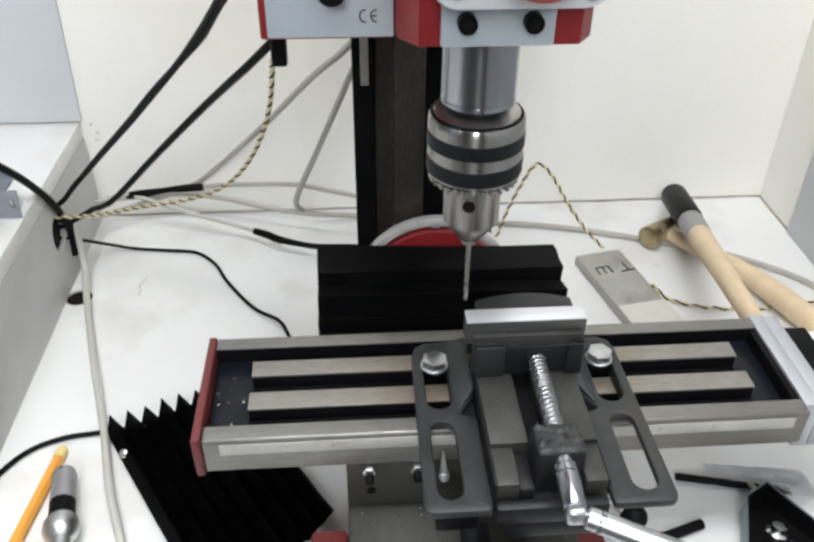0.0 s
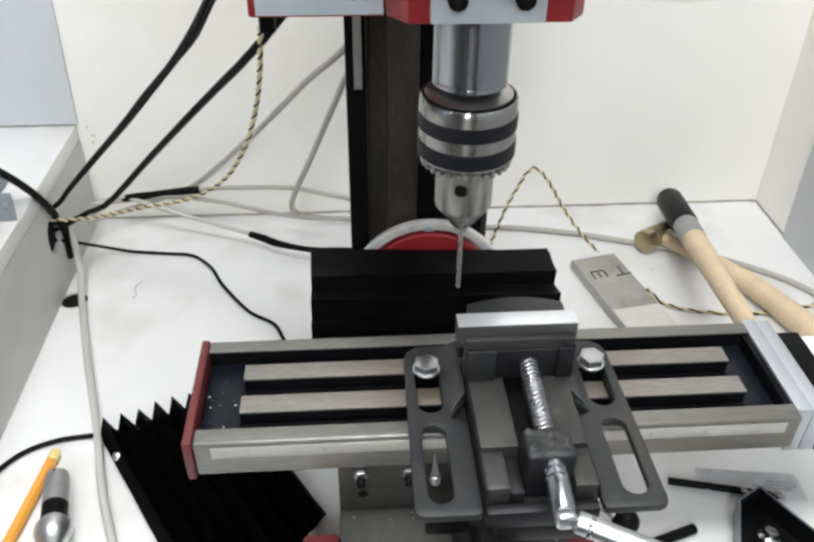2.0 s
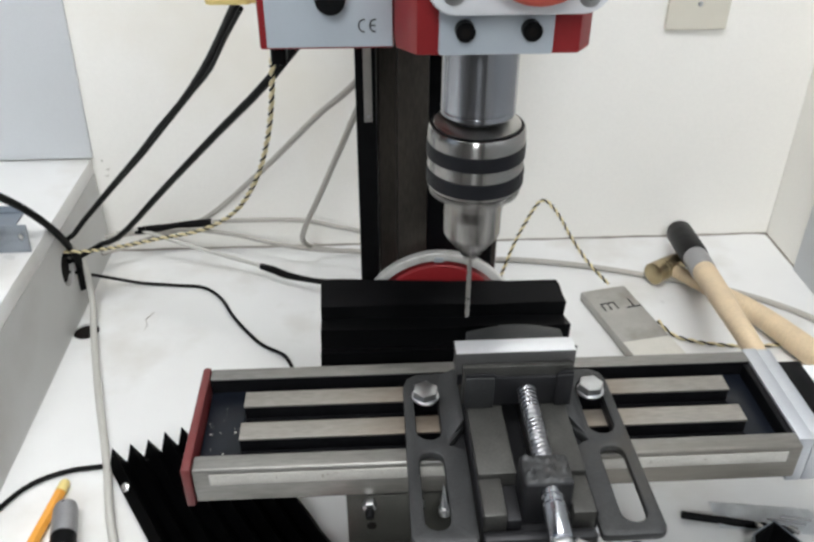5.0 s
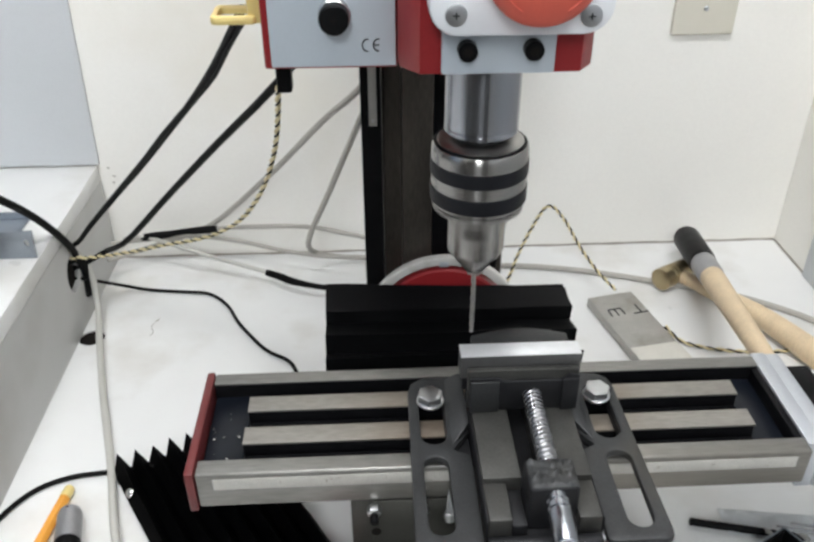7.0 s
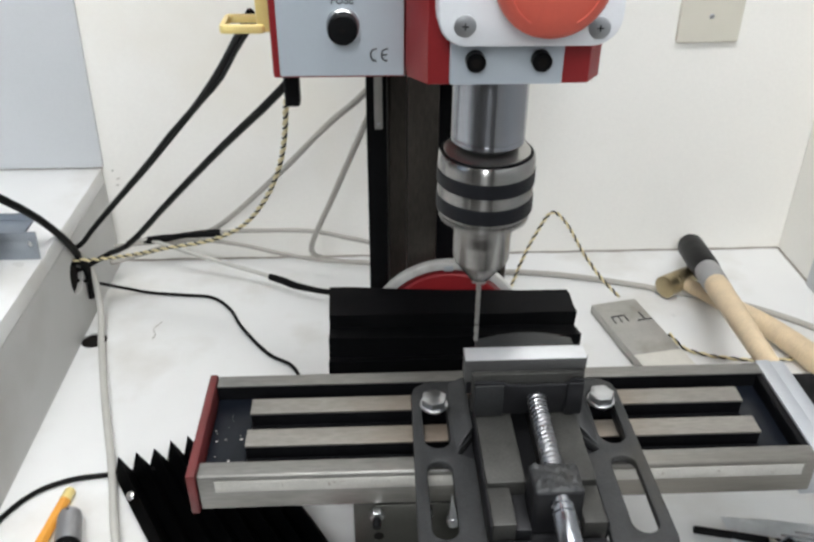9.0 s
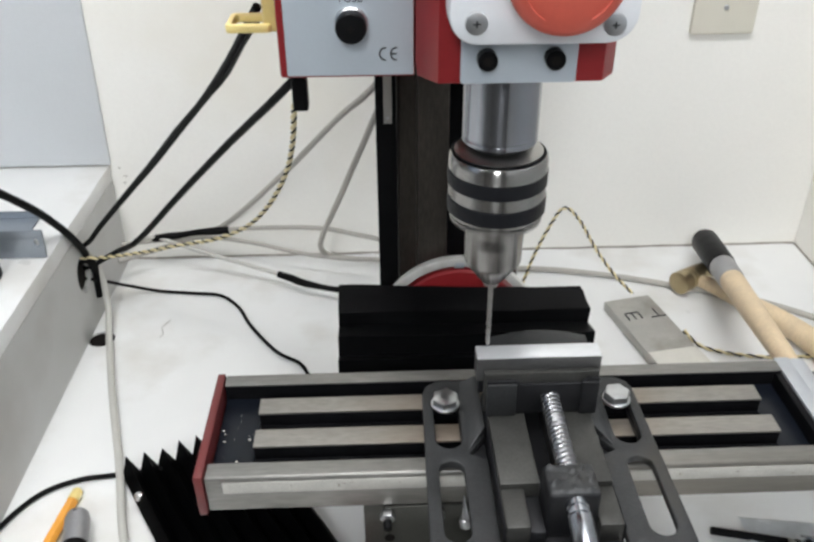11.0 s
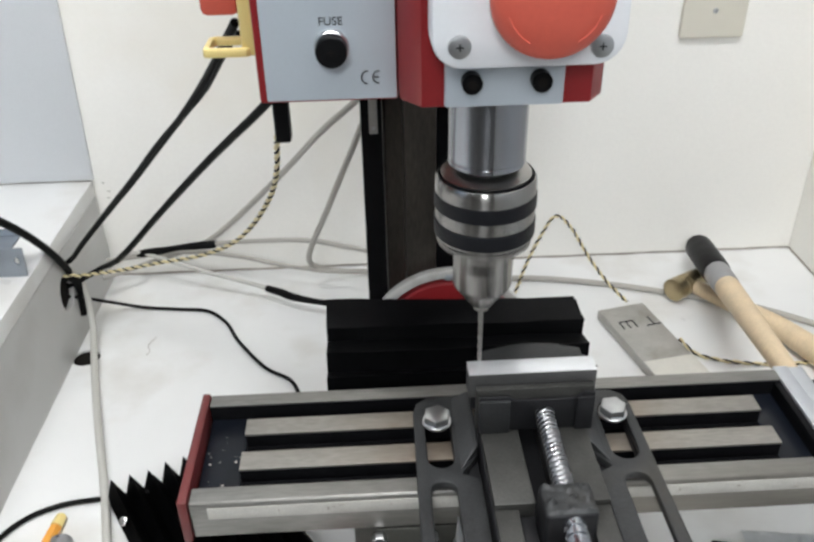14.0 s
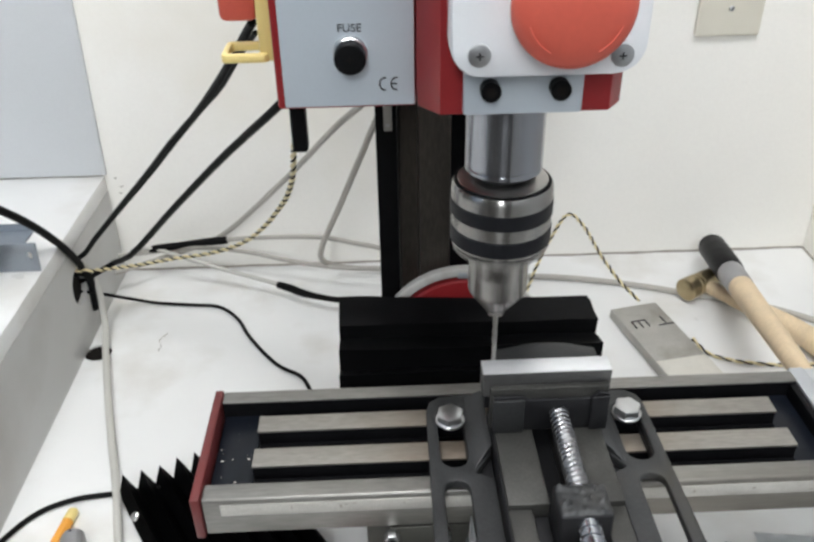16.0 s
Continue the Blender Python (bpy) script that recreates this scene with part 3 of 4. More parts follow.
# ---- the vise on the table ----
vise = thing("drill_press_vise", (0.2048, 0.0, 0.134), "dark grey cast-iron vise bolted to the milling table", "vise")
VX, VZ = 0.2048, 0.134
flip = lambda pts: [(2 * VX - x, y) for x, y in reversed(pts)]
lug = [(0.1348, 0.046), (0.1373, 0.0535), (0.1440, 0.0585), (0.1720, 0.0600), (0.1720, 0.006), (0.1610, -0.0095), (0.1712, -0.0150), (0.1708, -0.0800), (0.1701, -0.0825), (0.1680, -0.0835), (0.1385, -0.0835), (0.1355, -0.0826), (0.1336, -0.0806), (0.1328, -0.0775)]
pad = [(0.1355, 0.046), (0.1380, 0.0530), (0.1445, 0.0580), (0.1715, 0.0595), (0.1715, -0.0180), (0.1590, -0.0180), (0.1590, -0.0100), (0.1345, -0.0100)]
slots = [slot_of(0.1412, 0.1575, -0.0045, 0.046), slot_of(0.1412, 0.1562, -0.0745, -0.0155)]
for turn_over in (lambda p: p, flip):
    ear = part("mounting_lug", prism(turn_over(lug), [turn_over(q) for q in slots], VZ + 0.0046, VZ + 0.0105, "xy", 0.0013), M["cast"], vise, "slotted cast mounting lug")
    # foot also fills the notch, its dark colour standing for the shade there
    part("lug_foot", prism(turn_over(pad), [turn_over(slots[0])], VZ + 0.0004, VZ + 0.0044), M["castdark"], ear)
for s in (-1, 1):
    # ramp that climbs from the lug to the body behind the notch
    ramp = bmesh.new()
    foot, crest = VX + s * 0.0452, VX + s * 0.0330
    for y in (-0.0010, 0.0560):
        for x, z in ((foot, 0.0105), (crest, 0.0105), (crest, 0.0165), (VX + s * 0.0362, 0.0160)):
            ramp.verts.new((x, y + (0.0075 if x == crest and y < 0 else -0.0070 if x == foot and y < 0 else 0.0045 if y < 0 else 0.0), VZ + z))
    v = list(ramp.verts)
    for f in ((0, 1, 2, 3), (7, 6, 5, 4), (0, 4, 5, 1), (1, 5, 6, 2), (2, 6, 7, 3), (3, 7, 4, 0)):
        ramp.faces.new([v[k] for k in f])
    bmesh.ops.bevel(ramp, geom=ramp.edges[:], offset=0.0006, segments=1, affect="EDGES")
    part("web", ramp, M["cast"], vise, "sloping cast web")
    x0, x1 = sorted((VX + s * 0.0318, VX + s * 0.0325))
    # wall between lug and rail, darkened in colour for its shade
    part("side_wall", box((x0, -0.0755, VZ + 0.0006), (x1, 0.034, VZ + 0.0205), 0.0003), M["castdark"], vise, "cast side wall, shade in its dark colour")
    x0, x1 = sorted((VX + (0.0040 if s > 0 else -0.0092), VX + s * 0.0316))
    part("guide_rail", box((x0, -0.0476, VZ + 0.0062), (x1, 0.034, VZ + 0.0240), 0.0009), M["viserail"], vise, "grimy machined guide rail")
    x0, x1 = sorted((VX + s * 0.0185, VX + s * 0.0316))
    part("front_pad", box((x0, -0.0755, VZ + 0.0062), (x1, -0.0480, VZ + 0.0212), 0.0010), M["viserail"], vise, "machined front step")
    x0, x1 = sorted((VX + s * 0.0095, VX + s * 0.0183))
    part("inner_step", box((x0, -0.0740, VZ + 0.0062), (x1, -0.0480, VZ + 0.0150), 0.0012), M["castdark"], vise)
# dark sheet that puts shade into the gap between the rails
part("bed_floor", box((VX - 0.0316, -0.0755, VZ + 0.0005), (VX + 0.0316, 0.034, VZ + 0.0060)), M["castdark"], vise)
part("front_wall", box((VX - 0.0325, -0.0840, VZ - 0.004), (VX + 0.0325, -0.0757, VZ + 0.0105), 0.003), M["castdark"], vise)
part("underside_block", box((VX - 0.026, -0.082, VZ - 0.020), (VX + 0.030, -0.030, VZ - 0.0045), 0.004), M["castdark"], vise)
# black block added for the shade seen through the left lug's slot
part("underside_block", box((0.1388, -0.0810, VZ - 0.010), (0.1640, -0.0770, VZ + 0.0044), 0.002), M["slot"], vise)
prof = [(VX - 0.0280, VZ + 0.010), (VX + 0.0355, VZ + 0.010)] + [(VX + 0.0355 - 0.0635 * k / 10, VZ + 0.0500 + 0.0052 * math.sin(math.pi * k / 10)) for k in range(11)]
part("fixed_jaw", prism(prof, [], 0.0345, 0.0540, "xz", 0.0015), M["cast"], vise, "rear cast jaw with rounded shoulder")
part("jaw_plate", box((VX - 0.0355, 0.0292, VZ + 0.0245), (VX + 0.0355, 0.0343, VZ + 0.0505), 0.0006), M["castdark"], vise)
mov = [(VX - 0.033, VZ + 0.0244), (VX + 0.035, VZ + 0.0244), (VX + 0.035, VZ + 0.0500), (VX + 0.0285, VZ + 0.0515), (VX + 0.0235, VZ + 0.0470), (VX - 0.012, VZ + 0.0470), (VX - 0.016, VZ + 0.0500), (VX - 0.033, VZ + 0.0500)]
jaw = part("sliding_jaw", prism(mov, [], 0.0090, 0.0112, "xz", 0.0006), M["castdark"], vise, "sliding cast jaw with a dipped front")
part("shoulder", box((VX - 0.0330, 0.0070, VZ + 0.0244), (VX - 0.0150, 0.0088, VZ + 0.0485), 0.0008), M["cast"], jaw)
part("shoulder", box((VX + 0.0240, 0.0070, VZ + 0.0244), (VX + 0.0345, 0.0088, VZ + 0.0490), 0.0008), M["castdark"], jaw)
part("jaw_face", box((VX - 0.0345, 0.0114, VZ + 0.0244), (VX + 0.0345, 0.0158, VZ + 0.0540), 0.0006), M["viserail"], jaw, "worn machined jaw face")
nut = part("nut_block", box((VX - 0.0092, -0.0700, VZ + 0.0062), (VX + 0.0185, -0.0475, VZ + 0.0385), 0.0022, seg=3), M["castdark"], vise, "rough cast screw block")
top = bmesh.new()
grid = [[top.verts.new((VX - 0.0082 + 0.0257 * i / 16, -0.0690 + 0.0205 * k / 12, VZ + 0.0384 + (0.0052 * max(0.0, noise.noise(Vector((i * 0.55, k * 0.6, 3.0)))) + 0.0006 if 0 < i < 16 and 0 < k < 12 else 0.0))) for k in range(13)] for i in range(17)]
for i in range(16):
    for k in range(12):
        top.faces.new((grid[i][k], grid[i + 1][k], grid[i + 1][k + 1], grid[i][k + 1]))
part("rough_top", top, M["cast"], nut, "rough lumpy cast top", smooth=60)
screw = bmesh.new()
n, seg, path_y0, path_y1 = 230, 20, 0.0094, -0.0480
rings = []
for i in range(n + 1):
    y = path_y0 + (path_y1 - path_y0) * i / n
    row = []
    i_up = 1 - i / n
    for k in range(seg):
        ph = (y / 0.0033 + k / seg) % 1.0
        r = 0.0061 - 0.0014 * (abs(ph - 0.5) * 2) ** 4
        row.append(screw.verts.new((0.2105 + r * math.cos(k * math.tau / seg), y, 0.1655 + 0.0046 * i_up + r * math.sin(k * math.tau / seg))))
    rings.append(row)
for a, b in zip(rings, rings[1:]):
    for k in range(seg):
        screw.faces.new((a[k], a[(k + 1) % seg], b[(k + 1) % seg], b[k]))
spindle = part("lead_screw", screw, M["thread"], vise, "bright threaded vise screw", smooth=60)
part("screw_tail", turned([(0, 0.0060), (0.0035, 0.0060), (0.0040, 0.0052), (0.0052, 0.0052), (0.0057, 0.0062), (0.0085, 0.0062), (0.0090, 0.0053), (0.0102, 0.0053), (0.0107, 0.0066), (0.029, 0.0066), (0.0305, 0.0058)], (0.2105, -0.0695, 0.1655), (0.2095, -0.110, 0.1625), 28), M["chrome"], spindle, "chromed grooved screw tail")
handle = part("handle_joint", box((0.2043, -0.1062, 0.1562), (0.2155, -0.0985, 0.1672), 0.0030, seg=3), M["zinc"], vise, "chromed handle knuckle")
part("handle_bar", rod((0.2150, -0.1032, 0.1610), (0.292, -0.1395, 0.1515), 0.0061, 22, 0.0012), M["zinc"], handle, "chromed tommy bar")
part("bar_collar", rod((0.2212, -0.1061, 0.1602), (0.2236, -0.1073, 0.1599), 0.0066, 22, 0.0006), M["chrome"], handle)
for x, y in ((0.1492, 0.0340), (0.2606, 0.0342)):
    bolt = part("bolt", prism(hexagon(x, y, 0.0150, 0.35 if x < 0.2 else 0.1), [], VZ + 0.0128, VZ + 0.0184, "xy", 0.0012), M["zinc"], vise, "zinc-plated hexagon bolt")
    part("washer", turned([(0, 0.0086), (0.0006, 0.0091), (0.0019, 0.0091), (0.0022, 0.0086)], (x, y, VZ + 0.0107), (x, y, VZ + 0.02), 30), M["zinc"], bolt)

work = thing("workpiece", (0.2035, 0.022, 0.186), "bright aluminium block clamped in the vise jaws", "metal block")
part("block", box((0.1662, 0.0162, 0.1790), (0.2412, 0.0290, 0.1952), 0.0003), M["block"], work)
# thin cap in a brighter colour for the light on the top
part("lit_top", box((0.1662, 0.0162, 0.19525), (0.2412, 0.0290, 0.1960), 0.0002), M["lit_alu"], work, "top face, its brightness put into the colour")

# ---- the head, which slides on the column ----
head = thing("spindle_drive", (SX, SY, 0.375), "red and grey milling head with fuse panel and stop button", "milling head")
outline = [(0.1318, -0.002), (0.2072, -0.002), (0.2146, 0.008), (0.2146, 0.188), (0.1228, 0.188), (0.1228, 0.010)]
part("housing", prism(outline, [], 0.3770, 0.66, "xy", 0.0012), M["red"], head, "red enamelled spindle housing")
# unseen dark sheet added to keep red out of the chuck's reflection
part("underside_mask", box((0.1460, 0.004, 0.3758), (0.2045, 0.186, 0.3768)), M["castdark"], head)
part("front_plate", box((0.1416, -0.0060, 0.3781), (0.1941, -0.0022, 0.52), 0.0012), M["grey"], head, "light grey painted front plate")
for x in (0.1530, 0.1831):
    cap = part("cap_screw", turned([(0, 0.0038), (0.0006, 0.0045), (0.0062, 0.0045)], (x, -0.0122, 0.3902), (x, 0.0, 0.3902), 22), M["black"], head, "black socket cap screw")
    part("socket", prism(hexagon(x, 0.3902, 0.0040), [], -0.01235, -0.0121, "xz"), M["dark"], cap)
stop = part("stop_box", prism(rounded(0.1342, 0.2132, 0.4014, 0.482, 0.0125), [], -0.0262, -0.0064, "xz", 0.002), M["white"], head, "white plastic switch box")
for x, z in ((0.1455, 0.4108), (0.2029, 0.4096)):
    part("box_screw", turned([(0, 0.0030), (0.0004, 0.0046), (0.0013, 0.0048)], (x, -0.0275, z), (x, -0.0262, z), 22), M["zinc"], stop, "bright cross-head screw")
    part("screw_cross", box((x - 0.0015, -0.02765, z - 0.0003), (x + 0.0015, -0.02755, z + 0.0003), 0, box((x - 0.0003, -0.02768, z - 0.0015), (x + 0.0003, -0.02750, z + 0.0015))), M["castdark"], stop)
BZ = 0.4328
part("stop_button", turned([(0, 0.0010), (0.0002, 0.008), (0.0008, 0.0150), (0.0022, 0.0205), (0.0045, 0.0232), (0.0075, 0.0240), (0.0100, 0.0232), (0.0115, 0.0150), (0.0205, 0.0145)], (0.1788, -0.0466, BZ), (0.1788, 0.0, BZ), 64), M["orange"], stop, "large red-orange mushroom stop button")
for a0 in (200, 300):
    arc = [Vector((0.1788 + 0.0185 * math.cos(radians(a0 + k * 5)), -0.04515, BZ + 0.0185 * math.sin(radians(a0 + k * 5)))) for k in range(9)]
    part("arrow_mark", tube(arc, 0.0004, 6), M["orange"], stop)
box_part = part("control_box", box((0.0576, 0.0224, 0.3728), (0.1226, 0.150, 0.66), 0.0015), M["red"], head, "red sheet-metal control box")
part("fuse_panel", box((0.0613, 0.0202, 0.3745), (0.1217, 0.0222, 0.64), 0.0005), M["grey"], box_part, "grey panel with black lettering")
fuse = part("fuse_holder", turned([(0, 0.0064), (0.0008, 0.0071), (0.0085, 0.0071)], (0.0928, 0.0090, 0.3996), (0.0928, 0.02, 0.3996), 30), M["black"], box_part, "black round fuse cap")
part("fuse_slot", box((0.0925, 0.00875, 0.3979), (0.0931, 0.00895, 0.4013), 0, box((0.0911, 0.00878, 0.39935), (0.0945, 0.00898, 0.39995))), M["dark"], box_part)
part("fuse_bush", turned([(0, 0.0068), (0.001, 0.0078), (0.0044, 0.0078)], (0.0928, 0.0158, 0.3996), (0.0928, 0.0203, 0.3996), 30), M["zinc"], box_part, "bright threaded bush")
part("lettering", letters("FUSE", 0.0052, Matrix.Translation((0.0928, 0.0200, 0.4106)) @ Matrix.Rotation(radians(90), 4, "X")), M["ink"], box_part, "black word FUSE", smooth=0)
for cx in (0.1080, 0.1133):
    arc = [Vector((cx + 0.0024 * math.cos(radians(a)), 0.0200, 0.3848 + 0.0029 * math.sin(radians(a)))) for a in range(75, 290, 12)]
    part("mark", tube(arc, 0.0004, 6), M["ink"], box_part)
part("mark_bar", box((0.1111, 0.0198, 0.3845), (0.1136, 0.0201, 0.3852)), M["ink"], box_part)
switch = part("switch_frame", box((0.0485, 0.044, 0.3890), (0.0574, 0.078, 0.50), 0.002), M["yellow"], head, "pale yellow switch frame")
part("switch_loop", prism(rounded(0.0300, 0.0530, 0.042, 0.066, 0.003), [rounded(0.0330, 0.0500, 0.0455, 0.0625, 0.002)], 0.3892, 0.3936, "xy", 0.001), M["yellow"], switch, "pale yellow catch loop")
part("switch_cover", box((0.0310, 0.046, 0.4078), (0.0486, 0.076, 0.46), 0.003), M["orange"], switch, "red switch cover")
part("quill", turned([(0, 0.0182), (0.0012, 0.0197), (0.0030, 0.0197), (0.0034, 0.0194), (0.0040, 0.0194), (0.0044, 0.0197), (0.060, 0.0197)], (SX, SY, 0.3345), (SX, SY, 0.40), 56), M["chrome"], head, "polished steel quill")
part("quill_collar", turned([(0, 0.0150), (0.010, 0.0150)], (SX, SY, 0.3310), (SX, SY, 0.40), 40), M["castdark"], head)

chuck = thing("drill_chuck", (SX, SY, 0.20), "keyed steel drill chuck with two black bands and a thin drill", "drill chuck")
sleeve = part("sleeve", turned([(0, 0.0185), (0.0022, 0.0235), (0.0042, 0.0262), (0.0345, 0.0264), (0.0370, 0.0259), (0.0380, 0.0250), (0.0380, 0.0130)], (SX, SY, 0.2905), (SX, SY, 0.40), 64), M["chuck"], chuck, "turned steel sleeve")
part("top_disc", turned([(0, 0.0234), (0.0012, 0.0234), (0.0018, 0.0226), (0.0042, 0.0130)], (SX, SY, 0.3286), (SX, SY, 0.40), 56), M["disc"], sleeve)
part("black_band", turned([(0, 0.0262), (0.0006, 0.0268), (0.0082, 0.0268), (0.0088, 0.0262)], (SX, SY, 0.3112), (SX, SY, 0.40), 64), M["band"], sleeve, "black knurled band")
part("black_band", turned([(0, 0.0262), (0.0006, 0.0268), (0.0086, 0.0268), (0.0092, 0.0262)], (SX, SY, 0.2957), (SX, SY, 0.40), 64), M["band"], sleeve, "black knurled band")
part("seal_ring", turned([(0, 0.0250), (0.0008, 0.0252), (0.0014, 0.0244), (0.0012, 0.0236)], (SX, SY, 0.3280), (SX, SY, 0.40), 56), M["black"], sleeve, "black rubber seal ring")
for k in range(30):
    a = k * math.tau / 30
    one = box((0.0198, -0.0013, 0.2892), (0.0252, 0.0013, 0.2932), 0.0007, seg=1)
    bmesh.ops.transform(one, matrix=Matrix.Translation((SX, SY, 0)) @ Matrix.Rotation(a, 4, "Z"), verts=one.verts)
    part("gear_tooth", one, M["chuck"], sleeve)
core = part("body", turned([(0, 0.0050), (0.0008, 0.0060), (0.0140, 0.0156), (0.0160, 0.0163), (0.043, 0.0163)], (SX, SY, 0.2470), (SX, SY, 0.40), 56), M["chuck"], chuck, "turned steel nose")
for k in range(3):
    a = radians(-104 + 120 * k)
    d = Vector((math.cos(a), math.sin(a), 0))
    c = Vector((SX, SY, 0.2785))
    part("key_hole", rod(c + d * 0.0150, c + d * 0.01665, 0.0036, 20), M["dark"], core)
    a += radians(60)
    one = box((0.0010, -0.0015, 0.2440), (0.0042, 0.0015, 0.2520), 0.0005, seg=1)
    bmesh.ops.transform(one, matrix=Matrix.Translation((SX, SY, 0)) @ Matrix.Rotation(a, 4, "Z"), verts=one.verts)
    part("jaw", one, M["drill"], chuck, "small clamping jaw")
bit = bmesh.new()
rings, seg = [], 16
for i in range(97):
    z = 0.2000 + 0.0500 * i / 96
    tip = min(1.0, 0.08 + i / 3.0)
    row = []
    for k in range(seg):
        a = k * math.tau / seg
        flute = 1 - (0.52 if z < 0.238 else 0.0) * max(0.0, math.cos(2 * a)) ** 2
        b = a + (z - 0.2) * math.tau / 0.0125
        row.append(bit.verts.new((SX + 0.00145 * tip * flute * math.cos(b), SY + 0.00145 * tip * flute * math.sin(b), z)))
    rings.append(row)
for a, b in zip(rings, rings[1:]):
    for k in range(seg):
        bit.faces.new((a[k], a[(k + 1) % seg], b[(k + 1) % seg], b[k]))
bit.faces.new(list(reversed(rings[0])))
bit.faces.new(rings[-1])
part("drill_bit", bit, M["drill"], chuck, "thin twist drill bit", smooth=50)

# ---- things on the bench ----
lump = thing("marked_block", (0.365, 0.29, 0), "sawn grey aluminium block with inked letters, taped at one end", "metal block")
quad = [(0.3385, 0.3430), (0.3885, 0.3540), (0.4240, 0.1960), (0.3740, 0.1850)]
part("block", prism(quad, [], 0.0004, 0.0112, "xy", 0.0008), M["alumat"], lump)
tape = [(0.3590, 0.2535), (0.4090, 0.2620), (0.4225, 0.2020), (0.3725, 0.1930)]
part("tape", prism(tape, [], 0.0113, 0.0119, "xy"), M["tape"], lump, "pale paper tape")
u, w = Vector((0.0500, 0.0110, 0)).normalized(), Vector((0.0355, -0.158, 0)).normalized()


def pen(a, b, at):
    p = [Vector(at) + u * q[0] + w * q[1] for q in (a, b)]
    part("ink_stroke", tube(p, 0.0008, 6), M["ink"], lump)


E0, T0 = (0.3535, 0.3190, 0.0113), (0.3800, 0.3210, 0.0113)
pen((0, 0), (0.0145, 0), E0)
for d in (0.0, 0.00725, 0.0145):
    pen((d, 0), (d, 0.0115), E0)
pen((-0.002, 0.0085), (0.0145, 0.0085), T0)
pen((0.0065, 0.0085), (0.0065, -0.0055), T0)

mallet = thing("rubber_hammer", (0.44, 0.30, 0.05), "wooden hammer shaft with grey ferrule and black rubber end", "hammer")
a, b = Vector((0.4740, 0.4350, 0.0300)), Vector((0.4190, 0.1080, 0.0983))
ax, full = (b - a).normalized(), (b - a).length
part("rubber_end", turned([(0, 0.010), (0.0015, 0.0136), (0.006, 0.0148), (0.082, 0.0145), (0.090, 0.0138)], a, b, 32), M["black"], mallet, "black rubber end")
part("ferrule", turned([(0, 0.0128), (0.0008, 0.0132), (0.0395, 0.0126), (0.0405, 0.0120)], a + ax * 0.0902, b, 32), M["pewter"], mallet, "dull grey metal ferrule")
part("shaft", turned([(0, 0.0118), (0.015, 0.0118), (0.07, 0.0108), (0.14, 0.0094), (full - 0.134, 0.0078), (full - 0.1309, 0.0058)], a + ax * 0.1309, b, 32), M["wood"], mallet, "pale wooden shaft")
hammer = thing("ball_hammer", (0.45, 0.36, 0), "small hammer with brass-coloured grooved head and wooden shaft", "hammer")
a, b = Vector((0.4245, 0.3680, 0.0150)), Vector((0.4730, 0.3990, 0.0150))
part("hammer_head", turned([(0, 0.01056), (0.0012, 0.0125), (0.012, 0.0125), (0.0128, 0.01109), (0.015, 0.01109), (0.0158, 0.01214), (0.0185, 0.01214), (0.0192, 0.01074), (0.0215, 0.01074), (0.0222, 0.01179), (0.036, 0.01144), (0.048, 0.01012), (0.052, 0.00704)], a, b, 36), M["brass"], hammer, "brass-coloured grooved head")
shaft = smooth_path([(0.4480, 0.3800, 0.0145), (0.4720, 0.3470, 0.0145), (0.5088, 0.2942, 0.0142), (0.5412, 0.2136, 0.0138), (0.5650, 0.1450, 0.0136)], 0.008)
part("shaft", tube(shaft, lambda t: 0.0070 + 0.0058 * min(1, t * 1.6), 24), M["wood"], hammer, "pale wooden shaft")

pencil = thing("pencil", (-0.15, 0.06, 0), "orange hexagonal pencil lying on the white worktop", "pencil")
a, b = Vector((-0.1443, 0.1060, 0.0047)), Vector((-0.1658, -0.0650, 0.0047))
part("barrel", turned([(0.011, 0.0042), (0.012, 0.0047), (0.150, 0.0047)], a, b, 6), M["pencil"], pencil, smooth=20)
part("end_cap", turned([(0, 0.0034), (0.0015, 0.0043), (0.0108, 0.0045)], a, b, 18), M["yellow"], pencil, "yellowish worn end")

torch = thing("edge_finder", (-0.13, 0.05, 0), "silver round-ended tool holder with a black band", "tool holder")
a, b = Vector((-0.1345, 0.0780, 0.0108)), Vector((-0.1110, -0.0250, 0.0145))
part("barrel", turned([(0, 0.0034), (0.001, 0.0060), (0.003, 0.0080), (0.008, 0.0093), (0.033, 0.0097), (0.0345, 0.0097)], a, b, 32), M["pewter"], torch, "scuffed silver barrel")
part("black_band", turned([(0.0348, 0.0095), (0.0495, 0.0095)], a, b, 32), M["black"], torch, "black band")
part("flange", turned([(0.0498, 0.0098), (0.053, 0.0102), (0.0545, 0.0128), (0.061, 0.0132), (0.066, 0.0112), (0.070, 0.0080), (0.10, 0.0070)], a, b, 36), M["zinc"], torch, "polished flange and shank")
part("end_hole", rod(a + Vector((0.0010, -0.0055, 0.0075)), a + Vector((0.0010, -0.0060, 0.0090)), 0.0012, 12), M["dark"], torch)

